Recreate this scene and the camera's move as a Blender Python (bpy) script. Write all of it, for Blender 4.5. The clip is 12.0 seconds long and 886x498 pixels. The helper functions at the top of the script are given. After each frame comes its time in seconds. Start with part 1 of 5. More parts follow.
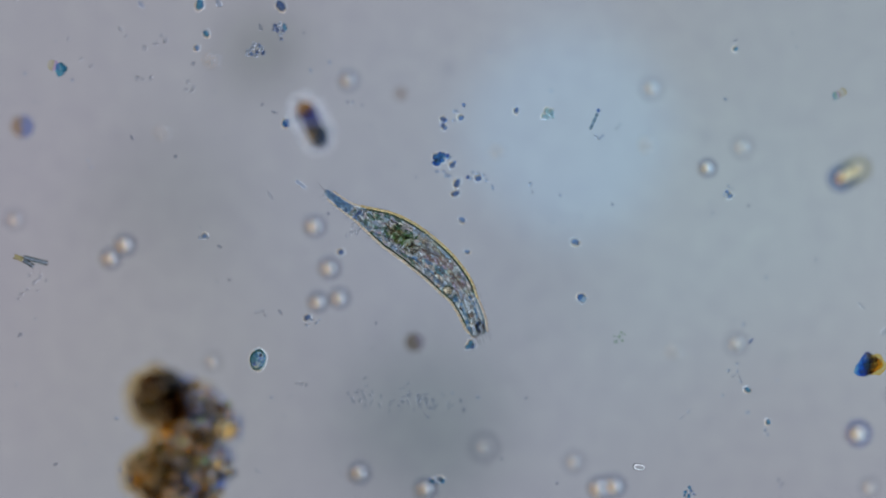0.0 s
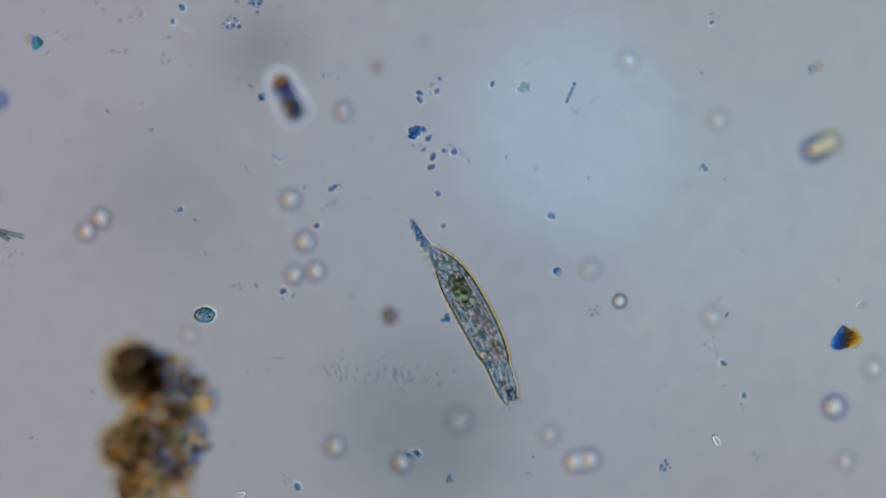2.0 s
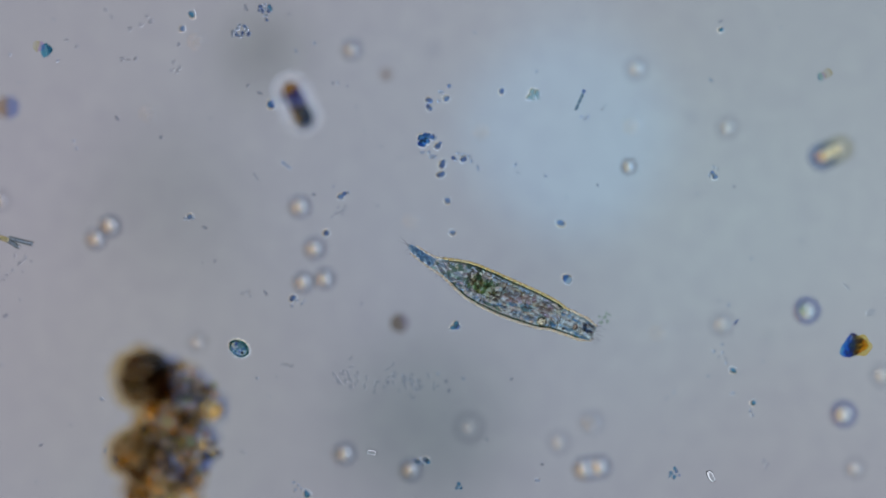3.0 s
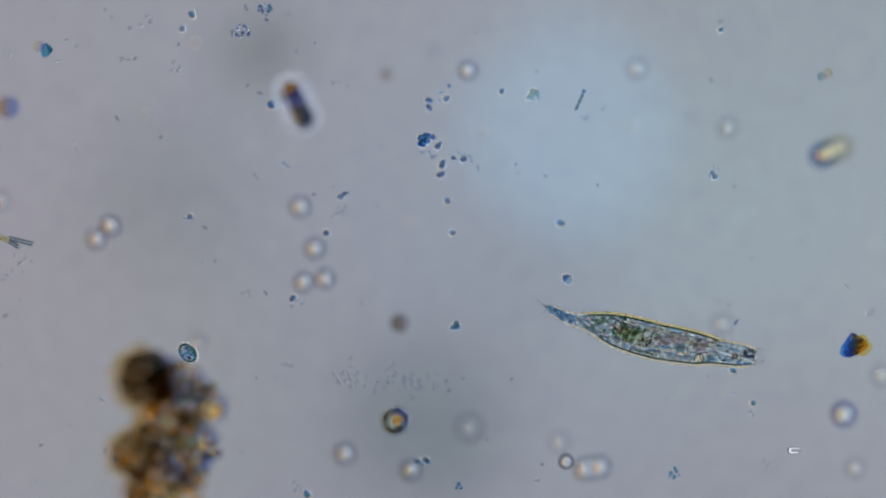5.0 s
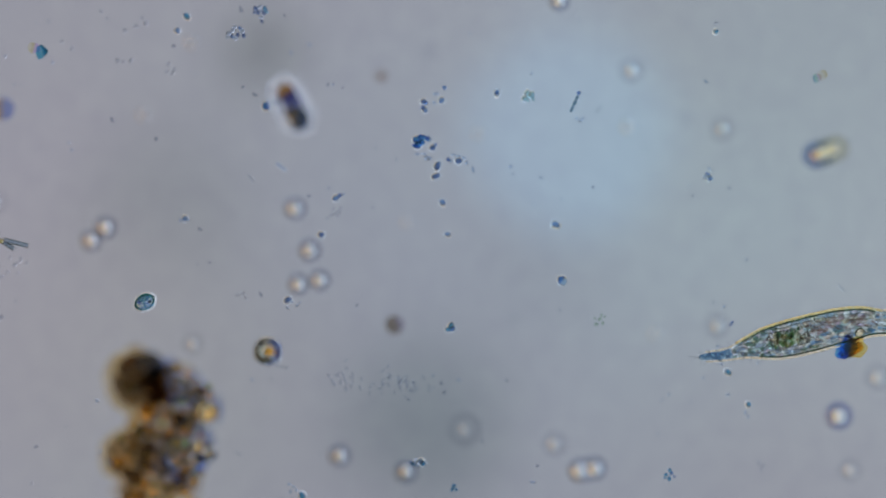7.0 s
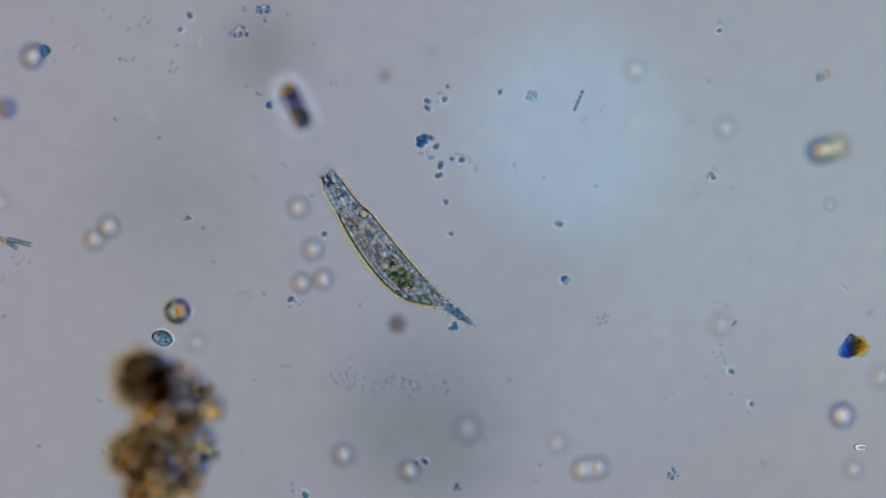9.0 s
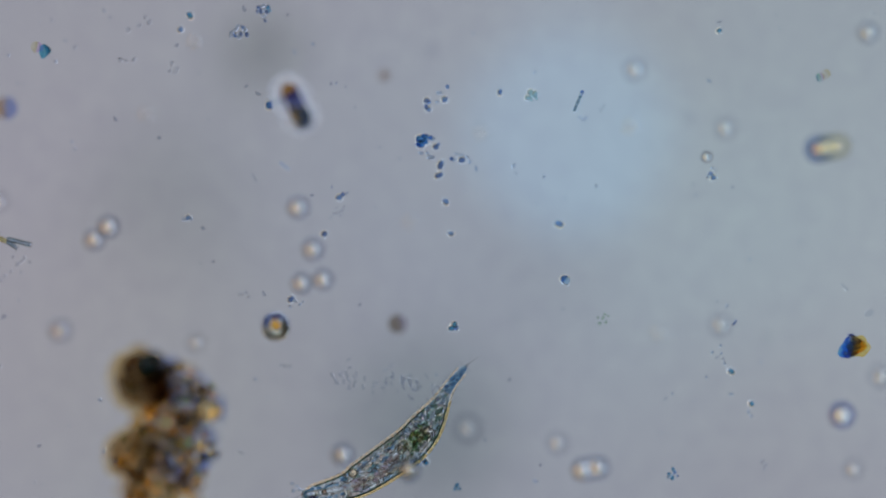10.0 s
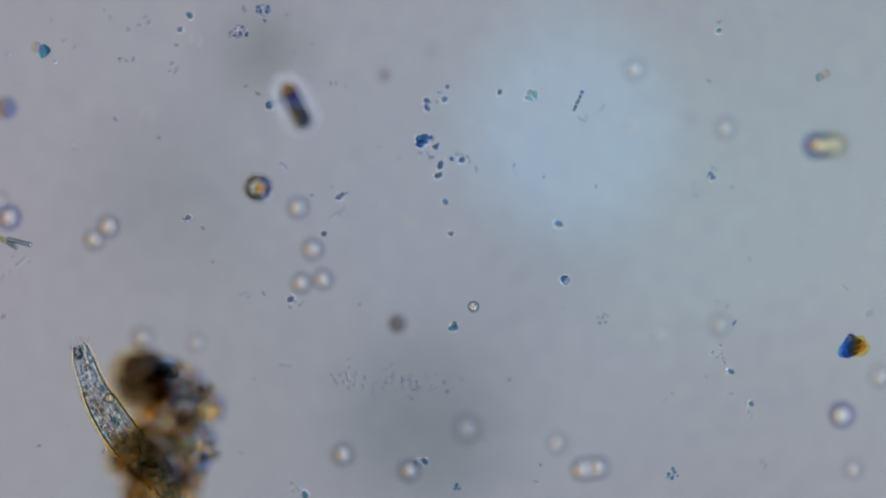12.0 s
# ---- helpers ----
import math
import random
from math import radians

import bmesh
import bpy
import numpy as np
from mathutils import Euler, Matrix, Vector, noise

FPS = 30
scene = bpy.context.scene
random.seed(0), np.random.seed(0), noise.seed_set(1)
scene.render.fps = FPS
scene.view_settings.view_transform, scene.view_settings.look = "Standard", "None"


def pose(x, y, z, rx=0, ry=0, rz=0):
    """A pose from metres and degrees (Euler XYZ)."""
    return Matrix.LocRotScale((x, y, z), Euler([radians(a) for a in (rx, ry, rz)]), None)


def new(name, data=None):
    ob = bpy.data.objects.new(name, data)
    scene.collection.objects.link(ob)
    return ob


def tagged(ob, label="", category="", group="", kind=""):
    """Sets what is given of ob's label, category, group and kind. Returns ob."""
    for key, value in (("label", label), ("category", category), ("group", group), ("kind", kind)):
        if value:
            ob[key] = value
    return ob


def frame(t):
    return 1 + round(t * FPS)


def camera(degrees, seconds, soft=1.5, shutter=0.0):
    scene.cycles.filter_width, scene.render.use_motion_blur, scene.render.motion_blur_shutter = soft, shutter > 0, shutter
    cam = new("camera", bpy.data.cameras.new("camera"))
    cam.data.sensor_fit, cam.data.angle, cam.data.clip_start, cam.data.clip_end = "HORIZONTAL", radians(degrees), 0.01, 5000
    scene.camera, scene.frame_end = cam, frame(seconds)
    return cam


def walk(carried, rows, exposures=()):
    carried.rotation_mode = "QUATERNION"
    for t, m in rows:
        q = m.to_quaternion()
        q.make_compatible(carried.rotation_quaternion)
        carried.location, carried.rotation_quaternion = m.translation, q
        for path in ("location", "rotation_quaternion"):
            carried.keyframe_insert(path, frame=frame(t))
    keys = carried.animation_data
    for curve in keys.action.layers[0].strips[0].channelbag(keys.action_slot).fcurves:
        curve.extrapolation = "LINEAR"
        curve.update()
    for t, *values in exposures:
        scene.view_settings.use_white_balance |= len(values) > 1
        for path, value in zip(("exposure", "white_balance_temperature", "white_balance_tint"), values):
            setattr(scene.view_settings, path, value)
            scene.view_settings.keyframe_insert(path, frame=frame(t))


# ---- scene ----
# One metre of this scene stands for one millimetre under the microscope.
# The slide lies flat, the camera looks straight down through the objective.
K = 0.4 / 1568          # width of the field is 0.4 m
FOCUS = 0.0024          # height of the sharp plane above the slide
RISE = 0.2 / math.tan(radians(10.0))

# the slide is nudged by hand: (seconds, right, down), in 1568ths of the field
STAGE = [
    (0.0, 26, 34), (0.1, 70, -1), (0.2, 59, 4), (0.3, 43, 15), (0.4, 40, 9), (0.5, 30, -1), (0.6, 19, 1), (0.7, 6, 1), (0.8, 0, 1),
    (0.9, -10, 1), (1.0, -17.7, 1.8), (1.1, -22, 3), (1.2, -6, 3), (1.3, -15, 2), (1.4, -35, -1), (1.5, -54, -1.5), (1.6, -49, -5), (1.7, -33, -15),
    (1.8, -25, -23), (1.9, -10, -15), (2.0, -16.7, -12.9), (2.1, -26, -15), (2.2, -10, -7), (2.3, -6, -1), (2.4, -2.5, 0), (2.5, -1.5, 0), (3.0, 0, 0),
    (5.0, 0, 0), (5.5, 0, 0), (6.0, 0, 0), (6.5, 1, 0.6), (6.7, -3, 1), (6.9, -2, 1), (7.0, -8.6, 3), (7.1, -15, 4), (7.2, -14, 4), (7.6, -8, 3), (8.8, -3, 1.6),
    (9.5, -3, 1.5), (10.5, -3, 1.5), (11.5, -2, 1.3), (12.0, -3.4, 1.4),
]
cam = camera(20.0, 12.0, 1.6)
scene.cycles.transparent_max_bounces, scene.cycles.max_bounces, scene.cycles.transmission_bounces = 40, 20, 20
cam.data.dof.use_dof = True
cam.data.dof.focus_distance = RISE
cam.data.dof.aperture_fstop = 0.15
walk(cam, [(t, pose(-dx * K, dy * K, FOCUS + RISE)) for t, dx, dy in STAGE])


def stage(t):
    """The slide's shift at t seconds."""
    for (t0, x0, y0), (t1, x1, y1) in zip(STAGE, STAGE[1:]):
        if t0 <= t <= t1:
            f = (t - t0) / (t1 - t0)
            return x0 + f * (x1 - x0), y0 + f * (y1 - y0)
    return STAGE[-1][1:]


def spot(u, v, z=FOCUS):
    """The place at height z that shows at (u, v) of the field when the slide is at rest."""
    f = 1 - (z - FOCUS) / RISE
    return Vector(((u - 784) * K * f, (441 - v) * K * f, z))


def spot_at(t, u, v, z=FOCUS):
    dx, dy = stage(t)
    return spot(u - dx, v - dy, z)


# ---- world and light: a dark room, the lamp is in the microscope's foot ----
world = bpy.data.worlds.new("room")
world.use_nodes = True
world.node_tree.nodes["Background"].inputs["Color"].default_value = (0.5, 0.53, 0.58, 1)
world.node_tree.nodes["Background"].inputs["Strength"].default_value = 0.012
scene.world = world


# ---- materials ----
def nodes_of(name):
    m = bpy.data.materials.new(name)
    m.use_nodes = True
    nt = m.node_tree
    nt.nodes.clear()
    out = nt.nodes.new("ShaderNodeOutputMaterial")
    return m, nt, out


def noise_colour(nt, scale, c0, c1, spread=(0.3, 0.7), coords="Object", detail=3.0):
    co = nt.nodes.new("ShaderNodeTexCoord")
    n = nt.nodes.new("ShaderNodeTexNoise")
    n.inputs["Scale"].default_value = scale
    n.inputs["Detail"].default_value = detail
    nt.links.new(co.outputs[coords], n.inputs["Vector"])
    r = nt.nodes.new("ShaderNodeValToRGB")
    r.color_ramp.elements[0].position, r.color_ramp.elements[1].position = spread
    r.color_ramp.elements[0].color, r.color_ramp.elements[1].color = (*c0, 1), (*c1, 1)
    nt.links.new(n.outputs["Fac"], r.inputs["Fac"])
    return r.outputs["Color"]


def clear(name, c0, c1, scale=600.0, spread=(0.3, 0.7)):
    """Thin see-through matter that takes some light away, unevenly."""
    m, nt, out = nodes_of(name)
    t = nt.nodes.new("ShaderNodeBsdfTransparent")
    nt.links.new(noise_colour(nt, scale, c0, c1, spread), t.inputs["Color"])
    nt.links.new(t.outputs[0], out.inputs["Surface"])
    return m


def lens(name, ior, c0, c1, scale=500.0, rough=0.0):
    """Refracting matter: bends the lamp's light away at its rims."""
    m, nt, out = nodes_of(name)
    t = nt.nodes.new("ShaderNodeBsdfRefraction")
    t.inputs["IOR"].default_value = ior
    t.inputs["Roughness"].default_value = rough
    nt.links.new(noise_colour(nt, scale, c0, c1), t.inputs["Color"])
    nt.links.new(t.outputs[0], out.inputs["Surface"])
    return m


def motley(name, colours, ior=0.0):
    """Grains, each with one of some colours."""
    m, nt, out = nodes_of(name)
    g = nt.nodes.new("ShaderNodeNewGeometry")
    r = nt.nodes.new("ShaderNodeValToRGB")
    r.color_ramp.interpolation = "CONSTANT"
    e = r.color_ramp.elements
    while len(e) < len(colours):
        e.new(0.5)
    for i, c in enumerate(colours):
        e[i].position = i / len(colours)
        e[i].color = (*c, 1)
    nt.links.new(g.outputs["Random Per Island"], r.inputs["Fac"])
    t = nt.nodes.new("ShaderNodeBsdfRefraction" if ior else "ShaderNodeBsdfTransparent")
    if ior:
        t.inputs["IOR"].default_value = ior
        t.inputs["Roughness"].default_value = 0.0
    nt.links.new(r.outputs["Color"], t.inputs["Color"])
    nt.links.new(t.outputs[0], out.inputs["Surface"])
    return m


def two_tone(name, c0, c1, axis, edge=0.5, ior=1.2, rough=0.05):
    """A grain whose one flank is of another colour, along its own x, y or z."""
    m, nt, out = nodes_of(name)
    co = nt.nodes.new("ShaderNodeTexCoord")
    dot = nt.nodes.new("ShaderNodeVectorMath")
    dot.operation = "DOT_PRODUCT"
    dot.inputs[1].default_value = axis
    n = nt.nodes.new("ShaderNodeTexNoise")
    n.inputs["Scale"].default_value = 400
    add = nt.nodes.new("ShaderNodeMath")
    add.operation = "MULTIPLY_ADD"
    add.inputs[1].default_value = 0.25
    nt.links.new(co.outputs["Generated"], dot.inputs[0])
    nt.links.new(co.outputs["Object"], n.inputs["Vector"])
    nt.links.new(n.outputs["Fac"], add.inputs[0])
    nt.links.new(dot.outputs["Value"], add.inputs[2])
    r = nt.nodes.new("ShaderNodeValToRGB")
    r.color_ramp.elements[0].position, r.color_ramp.elements[1].position = edge, edge + 0.25
    r.color_ramp.elements[0].color, r.color_ramp.elements[1].color = (*c0, 1), (*c1, 1)
    nt.links.new(add.outputs[0], r.inputs["Fac"])
    t = nt.nodes.new("ShaderNodeBsdfRefraction" if ior else "ShaderNodeBsdfTransparent")
    if ior:
        t.inputs["IOR"].default_value = ior
        t.inputs["Roughness"].default_value = rough
    nt.links.new(r.outputs["Color"], t.inputs["Color"])
    nt.links.new(t.outputs[0], out.inputs["Surface"])
    return m


def banded(name, stops, axis, scale=500.0, uneven=0.3, speck=0.0):
    """Clear matter whose colour runs in bands along its own x, y or z; specks vary it."""
    m, nt, out = nodes_of(name)
    co = nt.nodes.new("ShaderNodeTexCoord")
    dot = nt.nodes.new("ShaderNodeVectorMath")
    dot.operation = "DOT_PRODUCT"
    dot.inputs[1].default_value = axis
    n = nt.nodes.new("ShaderNodeTexNoise")
    n.inputs["Scale"].default_value = scale
    n.inputs["Detail"].default_value = 4
    nt.links.new(co.outputs["Generated"], dot.inputs[0])
    nt.links.new(co.outputs["Object"], n.inputs["Vector"])
    centred = nt.nodes.new("ShaderNodeMath")
    centred.operation = "SUBTRACT"
    centred.inputs[1].default_value = 0.5
    nt.links.new(n.outputs["Fac"], centred.inputs[0])
    add = nt.nodes.new("ShaderNodeMath")
    add.operation = "MULTIPLY_ADD"
    add.inputs[1].default_value = uneven
    nt.links.new(centred.outputs[0], add.inputs[0])
    nt.links.new(dot.outputs["Value"], add.inputs[2])
    r = nt.nodes.new("ShaderNodeValToRGB")
    e = r.color_ramp.elements
    while len(e) < len(stops):
        e.new(0.5)
    for i, (q, c) in enumerate(stops):
        e[i].position, e[i].color = q, (*c, 1)
    nt.links.new(add.outputs[0], r.inputs["Fac"])
    colour = r.outputs["Color"]
    if speck:
        fine = nt.nodes.new("ShaderNodeTexNoise")
        fine.inputs["Scale"].default_value = scale * 2.2
        nt.links.new(co.outputs["Object"], fine.inputs["Vector"])
        mr = nt.nodes.new("ShaderNodeMapRange")
        mr.inputs["From Min"].default_value, mr.inputs["From Max"].default_value = 0.52, 0.66
        mr.inputs["To Max"].default_value = speck
        nt.links.new(fine.outputs["Fac"], mr.inputs["Value"])
        mix = nt.nodes.new("ShaderNodeMix")
        mix.data_type = "RGBA"
        nt.links.new(mr.outputs["Result"], mix.inputs[0])
        nt.links.new(colour, mix.inputs[6])
        mix.inputs[7].default_value = (0.80, 0.94, 1.0, 1)
        colour = mix.outputs[2]
    t = nt.nodes.new("ShaderNodeBsdfTransparent")
    nt.links.new(colour, t.inputs["Color"])
    nt.links.new(t.outputs[0], out.inputs["Surface"])
    return m


def lamp_glow(name, strength):
    m, nt, out = nodes_of(name)
    e = nt.nodes.new("ShaderNodeEmission")
    nt.links.new(noise_colour(nt, 1.5, (0.97, 0.985, 1.0), (1.0, 1.0, 0.985)), e.inputs["Color"])
    e.inputs["Strength"].default_value = strength
    nt.links.new(e.outputs[0], out.inputs["Surface"])
    return m


# stains and painted uneven lamp light on the cover glass: place, radius, softness, transmission
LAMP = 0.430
RING = 3.8             # the added outer ring outshines the disc to light the halos
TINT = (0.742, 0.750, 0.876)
STAINS_AND_LIGHT = [
    # bright disc and wide tints: painted lamp light; small dark blobs: dirt
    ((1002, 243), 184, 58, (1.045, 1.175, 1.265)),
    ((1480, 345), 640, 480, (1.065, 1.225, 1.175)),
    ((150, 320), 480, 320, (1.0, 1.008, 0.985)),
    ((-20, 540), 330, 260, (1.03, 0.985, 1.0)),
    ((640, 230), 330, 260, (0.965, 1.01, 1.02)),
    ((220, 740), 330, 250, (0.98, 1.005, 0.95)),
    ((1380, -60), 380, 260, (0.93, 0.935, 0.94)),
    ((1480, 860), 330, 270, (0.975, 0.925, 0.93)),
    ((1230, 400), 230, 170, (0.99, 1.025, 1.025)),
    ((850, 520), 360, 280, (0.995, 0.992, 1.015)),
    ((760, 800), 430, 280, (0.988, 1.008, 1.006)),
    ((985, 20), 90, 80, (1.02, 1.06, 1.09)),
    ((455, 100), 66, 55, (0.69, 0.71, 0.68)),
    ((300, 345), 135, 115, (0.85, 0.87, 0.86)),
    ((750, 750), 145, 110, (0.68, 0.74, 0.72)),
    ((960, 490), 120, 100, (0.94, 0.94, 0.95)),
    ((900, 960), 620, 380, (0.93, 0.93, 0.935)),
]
COVER_Z = -0.05


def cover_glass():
    m, nt, out = nodes_of("stained_uneven_light_glass")
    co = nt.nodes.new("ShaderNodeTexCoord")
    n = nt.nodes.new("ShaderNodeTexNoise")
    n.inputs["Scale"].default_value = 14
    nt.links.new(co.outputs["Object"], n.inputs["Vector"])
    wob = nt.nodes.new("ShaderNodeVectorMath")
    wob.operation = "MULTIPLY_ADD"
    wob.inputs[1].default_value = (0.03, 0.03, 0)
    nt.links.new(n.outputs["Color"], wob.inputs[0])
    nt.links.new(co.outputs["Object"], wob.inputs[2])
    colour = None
    for (u, v), r, soft, c in STAINS_AND_LIGHT:
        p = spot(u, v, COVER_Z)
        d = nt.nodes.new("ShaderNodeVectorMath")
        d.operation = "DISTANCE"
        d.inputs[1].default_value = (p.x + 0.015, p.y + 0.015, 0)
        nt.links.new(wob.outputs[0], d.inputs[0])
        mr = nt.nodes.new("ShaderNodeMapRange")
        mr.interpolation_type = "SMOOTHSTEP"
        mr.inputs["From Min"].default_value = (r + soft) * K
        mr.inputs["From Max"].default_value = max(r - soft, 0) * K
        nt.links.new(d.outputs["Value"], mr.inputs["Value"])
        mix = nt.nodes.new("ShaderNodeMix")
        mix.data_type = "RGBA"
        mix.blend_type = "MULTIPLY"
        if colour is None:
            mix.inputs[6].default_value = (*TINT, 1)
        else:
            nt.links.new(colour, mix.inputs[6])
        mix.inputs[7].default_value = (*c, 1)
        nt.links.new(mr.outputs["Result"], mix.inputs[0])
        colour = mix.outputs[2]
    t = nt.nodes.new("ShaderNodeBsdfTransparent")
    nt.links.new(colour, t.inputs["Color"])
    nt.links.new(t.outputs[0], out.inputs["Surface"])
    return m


def black_metal():
    m, nt, out = nodes_of("black_enamel")
    b = nt.nodes.new("ShaderNodeBsdfPrincipled")
    nt.links.new(noise_colour(nt, 30, (0.012, 0.012, 0.013), (0.03, 0.03, 0.032)), b.inputs["Base Color"])
    b.inputs["Roughness"].default_value = 0.7
    nt.links.new(b.outputs[0], out.inputs["Surface"])
    return m


M_GLASS = clear("slide_glass", (0.958, 0.952, 0.966), (1.0, 1.0, 0.996), 95, (0.28, 0.72))
M_METAL = black_metal()
M_BLUE = lens("blue_mineral", 1.12, (0.30, 0.48, 0.80), (0.84, 0.93, 1.0), 900)
M_DARK = lens("dark_blue_mineral", 1.13, (0.20, 0.30, 0.56), (0.70, 0.82, 0.96), 900)
M_TEAL = lens("teal_mineral", 1.12, (0.14, 0.42, 0.68), (0.66, 0.93, 0.99), 700)
M_INK = clear("inky_blue_mineral", (0.10, 0.26, 0.66), (0.60, 0.88, 1.0), 600, (0.42, 0.60))
M_PALE = lens("pale_blue_grain", 1.24, (0.74, 0.82, 0.92), (0.96, 0.98, 1.0), 600)
M_FAINT = lens("faint_grey_matter", 1.09, (0.87, 0.89, 0.92), (0.98, 0.99, 1.0), 600)
M_GREY = lens("grey_violet_grain", 1.10, (0.70, 0.74, 0.80), (0.95, 0.96, 0.98), 700)
M_SLATE = lens("slate_rod", 1.12, (0.30, 0.42, 0.50), (0.72, 0.82, 0.86), 800)
# halo lens; its amber and blue flanks paint the objective's colour fringe
M_HALO = two_tone("tinted_halo", (1.0, 0.90, 0.74), (0.88, 0.96, 1.0), (0.6, -0.6, 0), -0.05, 1.48, 0.0)
M_CLEAR = lens("clear_glassy_matter", 1.50, (0.93, 0.95, 0.96), (1.0, 1.0, 0.99), 300)
M_SPORE = two_tone("clear_spore_core", (1.0, 0.82, 0.62), (0.92, 0.97, 1.0), (1, 0.1, 0), 0.48, 1.5, 0.0)
M_SPORE_SOFT = clear("faint_droplet_skin", (0.950, 0.955, 0.965), (0.975, 0.975, 0.98), 300)


# ---- mesh helpers ----
def part(name, bm, material, parent=None, label=""):
    me = bpy.data.meshes.new(name)
    bm.to_mesh(me)
    bm.free()
    me.materials.append(material)
    for p in me.polygons:
        p.use_smooth = True
    ob = new(name, me)
    ob.parent = parent
    return tagged(ob, label) if label else ob


def flat(ob):
    for p in ob.data.polygons:
        p.use_smooth = False
    return ob


def add_ball(bm, centre, radii, level=2, rough=0.0, seed=0, turn=0.0):
    """A ball, squashed and uneven."""
    made = bmesh.ops.create_icosphere(bm, subdivisions=level, radius=1.0)["verts"]
    rot = Matrix.Rotation(radians(turn), 3, "Z")
    off = Vector((seed * 1.7, seed * 0.9, seed * 2.3))
    for v in made:
        f = 1 + rough * noise.noise(v.co * 1.6 + off) * 2
        v.co = rot @ Vector((v.co.x * radii[0] * f, v.co.y * radii[1] * f, v.co.z * radii[2] * f)) + Vector(centre)
    return made


def add_capsule(bm, a, b, r, sides=8, taper=1.0):
    """A rod with round ends."""
    a, b = Vector(a), Vector(b)
    axis = (b - a).normalized()
    q = axis.to_track_quat("Z", "Y").to_matrix()
    n = (b - a).length
    rings = [(-r * 0.9, 0.35), (-r * 0.55, 0.8), (0, 1.0), (n * 0.5, (1 + taper) / 2), (n, taper), (n + r * taper * 0.55, 0.8 * taper), (n + r * taper * 0.9, 0.35 * taper)]
    prev = None
    first = None
    for h, f in rings:
        ring = [bm.verts.new(a + q @ Vector((r * f * math.cos(2 * math.pi * i / sides), r * f * math.sin(2 * math.pi * i / sides), h))) for i in range(sides)]
        if prev:
            for i in range(sides):
                bm.faces.new((prev[i], prev[(i + 1) % sides], ring[(i + 1) % sides], ring[i]))
        else:
            first = ring
        prev = ring
    bm.faces.new(list(reversed(first)))
    bm.faces.new(prev)


def add_ring(bm, rx, ry, thick, tall, sides=32, section=8, straight=0.0):
    """A closed ring, oval or (straight) drawn out along x."""
    loops = []
    for i in range(sides):
        a = 2 * math.pi * i / sides
        off = straight if math.cos(a) > 0 else -straight
        loop = []
        for j in range(section):
            b = 2 * math.pi * j / section
            loop.append(bm.verts.new(((rx + thick * math.cos(b)) * math.cos(a) + off, (ry + thick * math.cos(b)) * math.sin(a), tall * math.sin(b))))
        loops.append(loop)
    for i in range(sides):
        a, b = loops[i], loops[(i + 1) % sides]
        for j in range(section):
            bm.faces.new((a[j], b[j], b[(j + 1) % section], a[(j + 1) % section]))


def box_mesh(bm, sx, sy, z0, z1, bevel=0.0):
    made = bmesh.ops.create_cube(bm, size=1.0)["verts"]
    for v in made:
        v.co = Vector((v.co.x * sx, v.co.y * sy, z0 if v.co.z < 0 else z1))
    if bevel:
        bmesh.ops.bevel(bm, geom=list(bm.edges), offset=bevel, segments=2, affect="EDGES")


def disc(bm, r, z, thick, sides=64):
    bmesh.ops.create_cone(bm, cap_ends=True, segments=sides, radius1=r, radius2=r, depth=thick, matrix=Matrix.Translation((0, 0, z - thick / 2)))


# ---- the large structure: slide, lamp under it ----
bm = bmesh.new()
box_mesh(bm, 1.0, 0.62, -0.012, 0.0, 0.0015)
slide = tagged(flat(part("glass_slide", bm, M_GLASS)), "flat clear glass microscope slide under the specimens", "glass slide", kind="structure")

illuminator = tagged(new("illuminator"), "microscope lamp below the slide, stains and uneven light painted on its cover glass", "lamp")
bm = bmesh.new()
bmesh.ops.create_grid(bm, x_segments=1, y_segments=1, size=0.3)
cover = flat(part("cover_glass", bm, cover_glass(), illuminator, "bluish cover glass with stains and painted uneven lamp light"))
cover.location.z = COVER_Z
bm = bmesh.new()
disc(bm, 0.99, -1.5, 0.02)
flat(part("lamp_disc", bm, lamp_glow("lamp_glow", LAMP), illuminator, "glowing white lamp disc"))
# added ring, out of direct view: refracting rims and cores bend it in
bm = bmesh.new()
inner, outer = [], []
for i in range(96):
    a = 2 * math.pi * i / 96
    inner.append(bm.verts.new((1.0 * math.cos(a), 1.0 * math.sin(a), -1.5)))
    outer.append(bm.verts.new((1.7 * math.cos(a), 1.7 * math.sin(a), -1.46)))
for i in range(96):
    bm.faces.new((inner[i], inner[(i + 1) % 96], outer[(i + 1) % 96], outer[i]))
flat(part("added_halo_light", bm, lamp_glow("added_halo_glow", LAMP * RING), illuminator, "bright outer ring added to light the halos"))
bm = bmesh.new()
for r0, r1 in ((0.5, 1.75), (0.51, 1.76)):
    bmesh.ops.create_cone(bm, cap_ends=False, segments=64, radius1=r1, radius2=r0, depth=1.45, matrix=Matrix.Translation((0, 0, -0.05 - 0.725)))
part("housing", bm, M_METAL, illuminator, "black enamelled lamp housing")


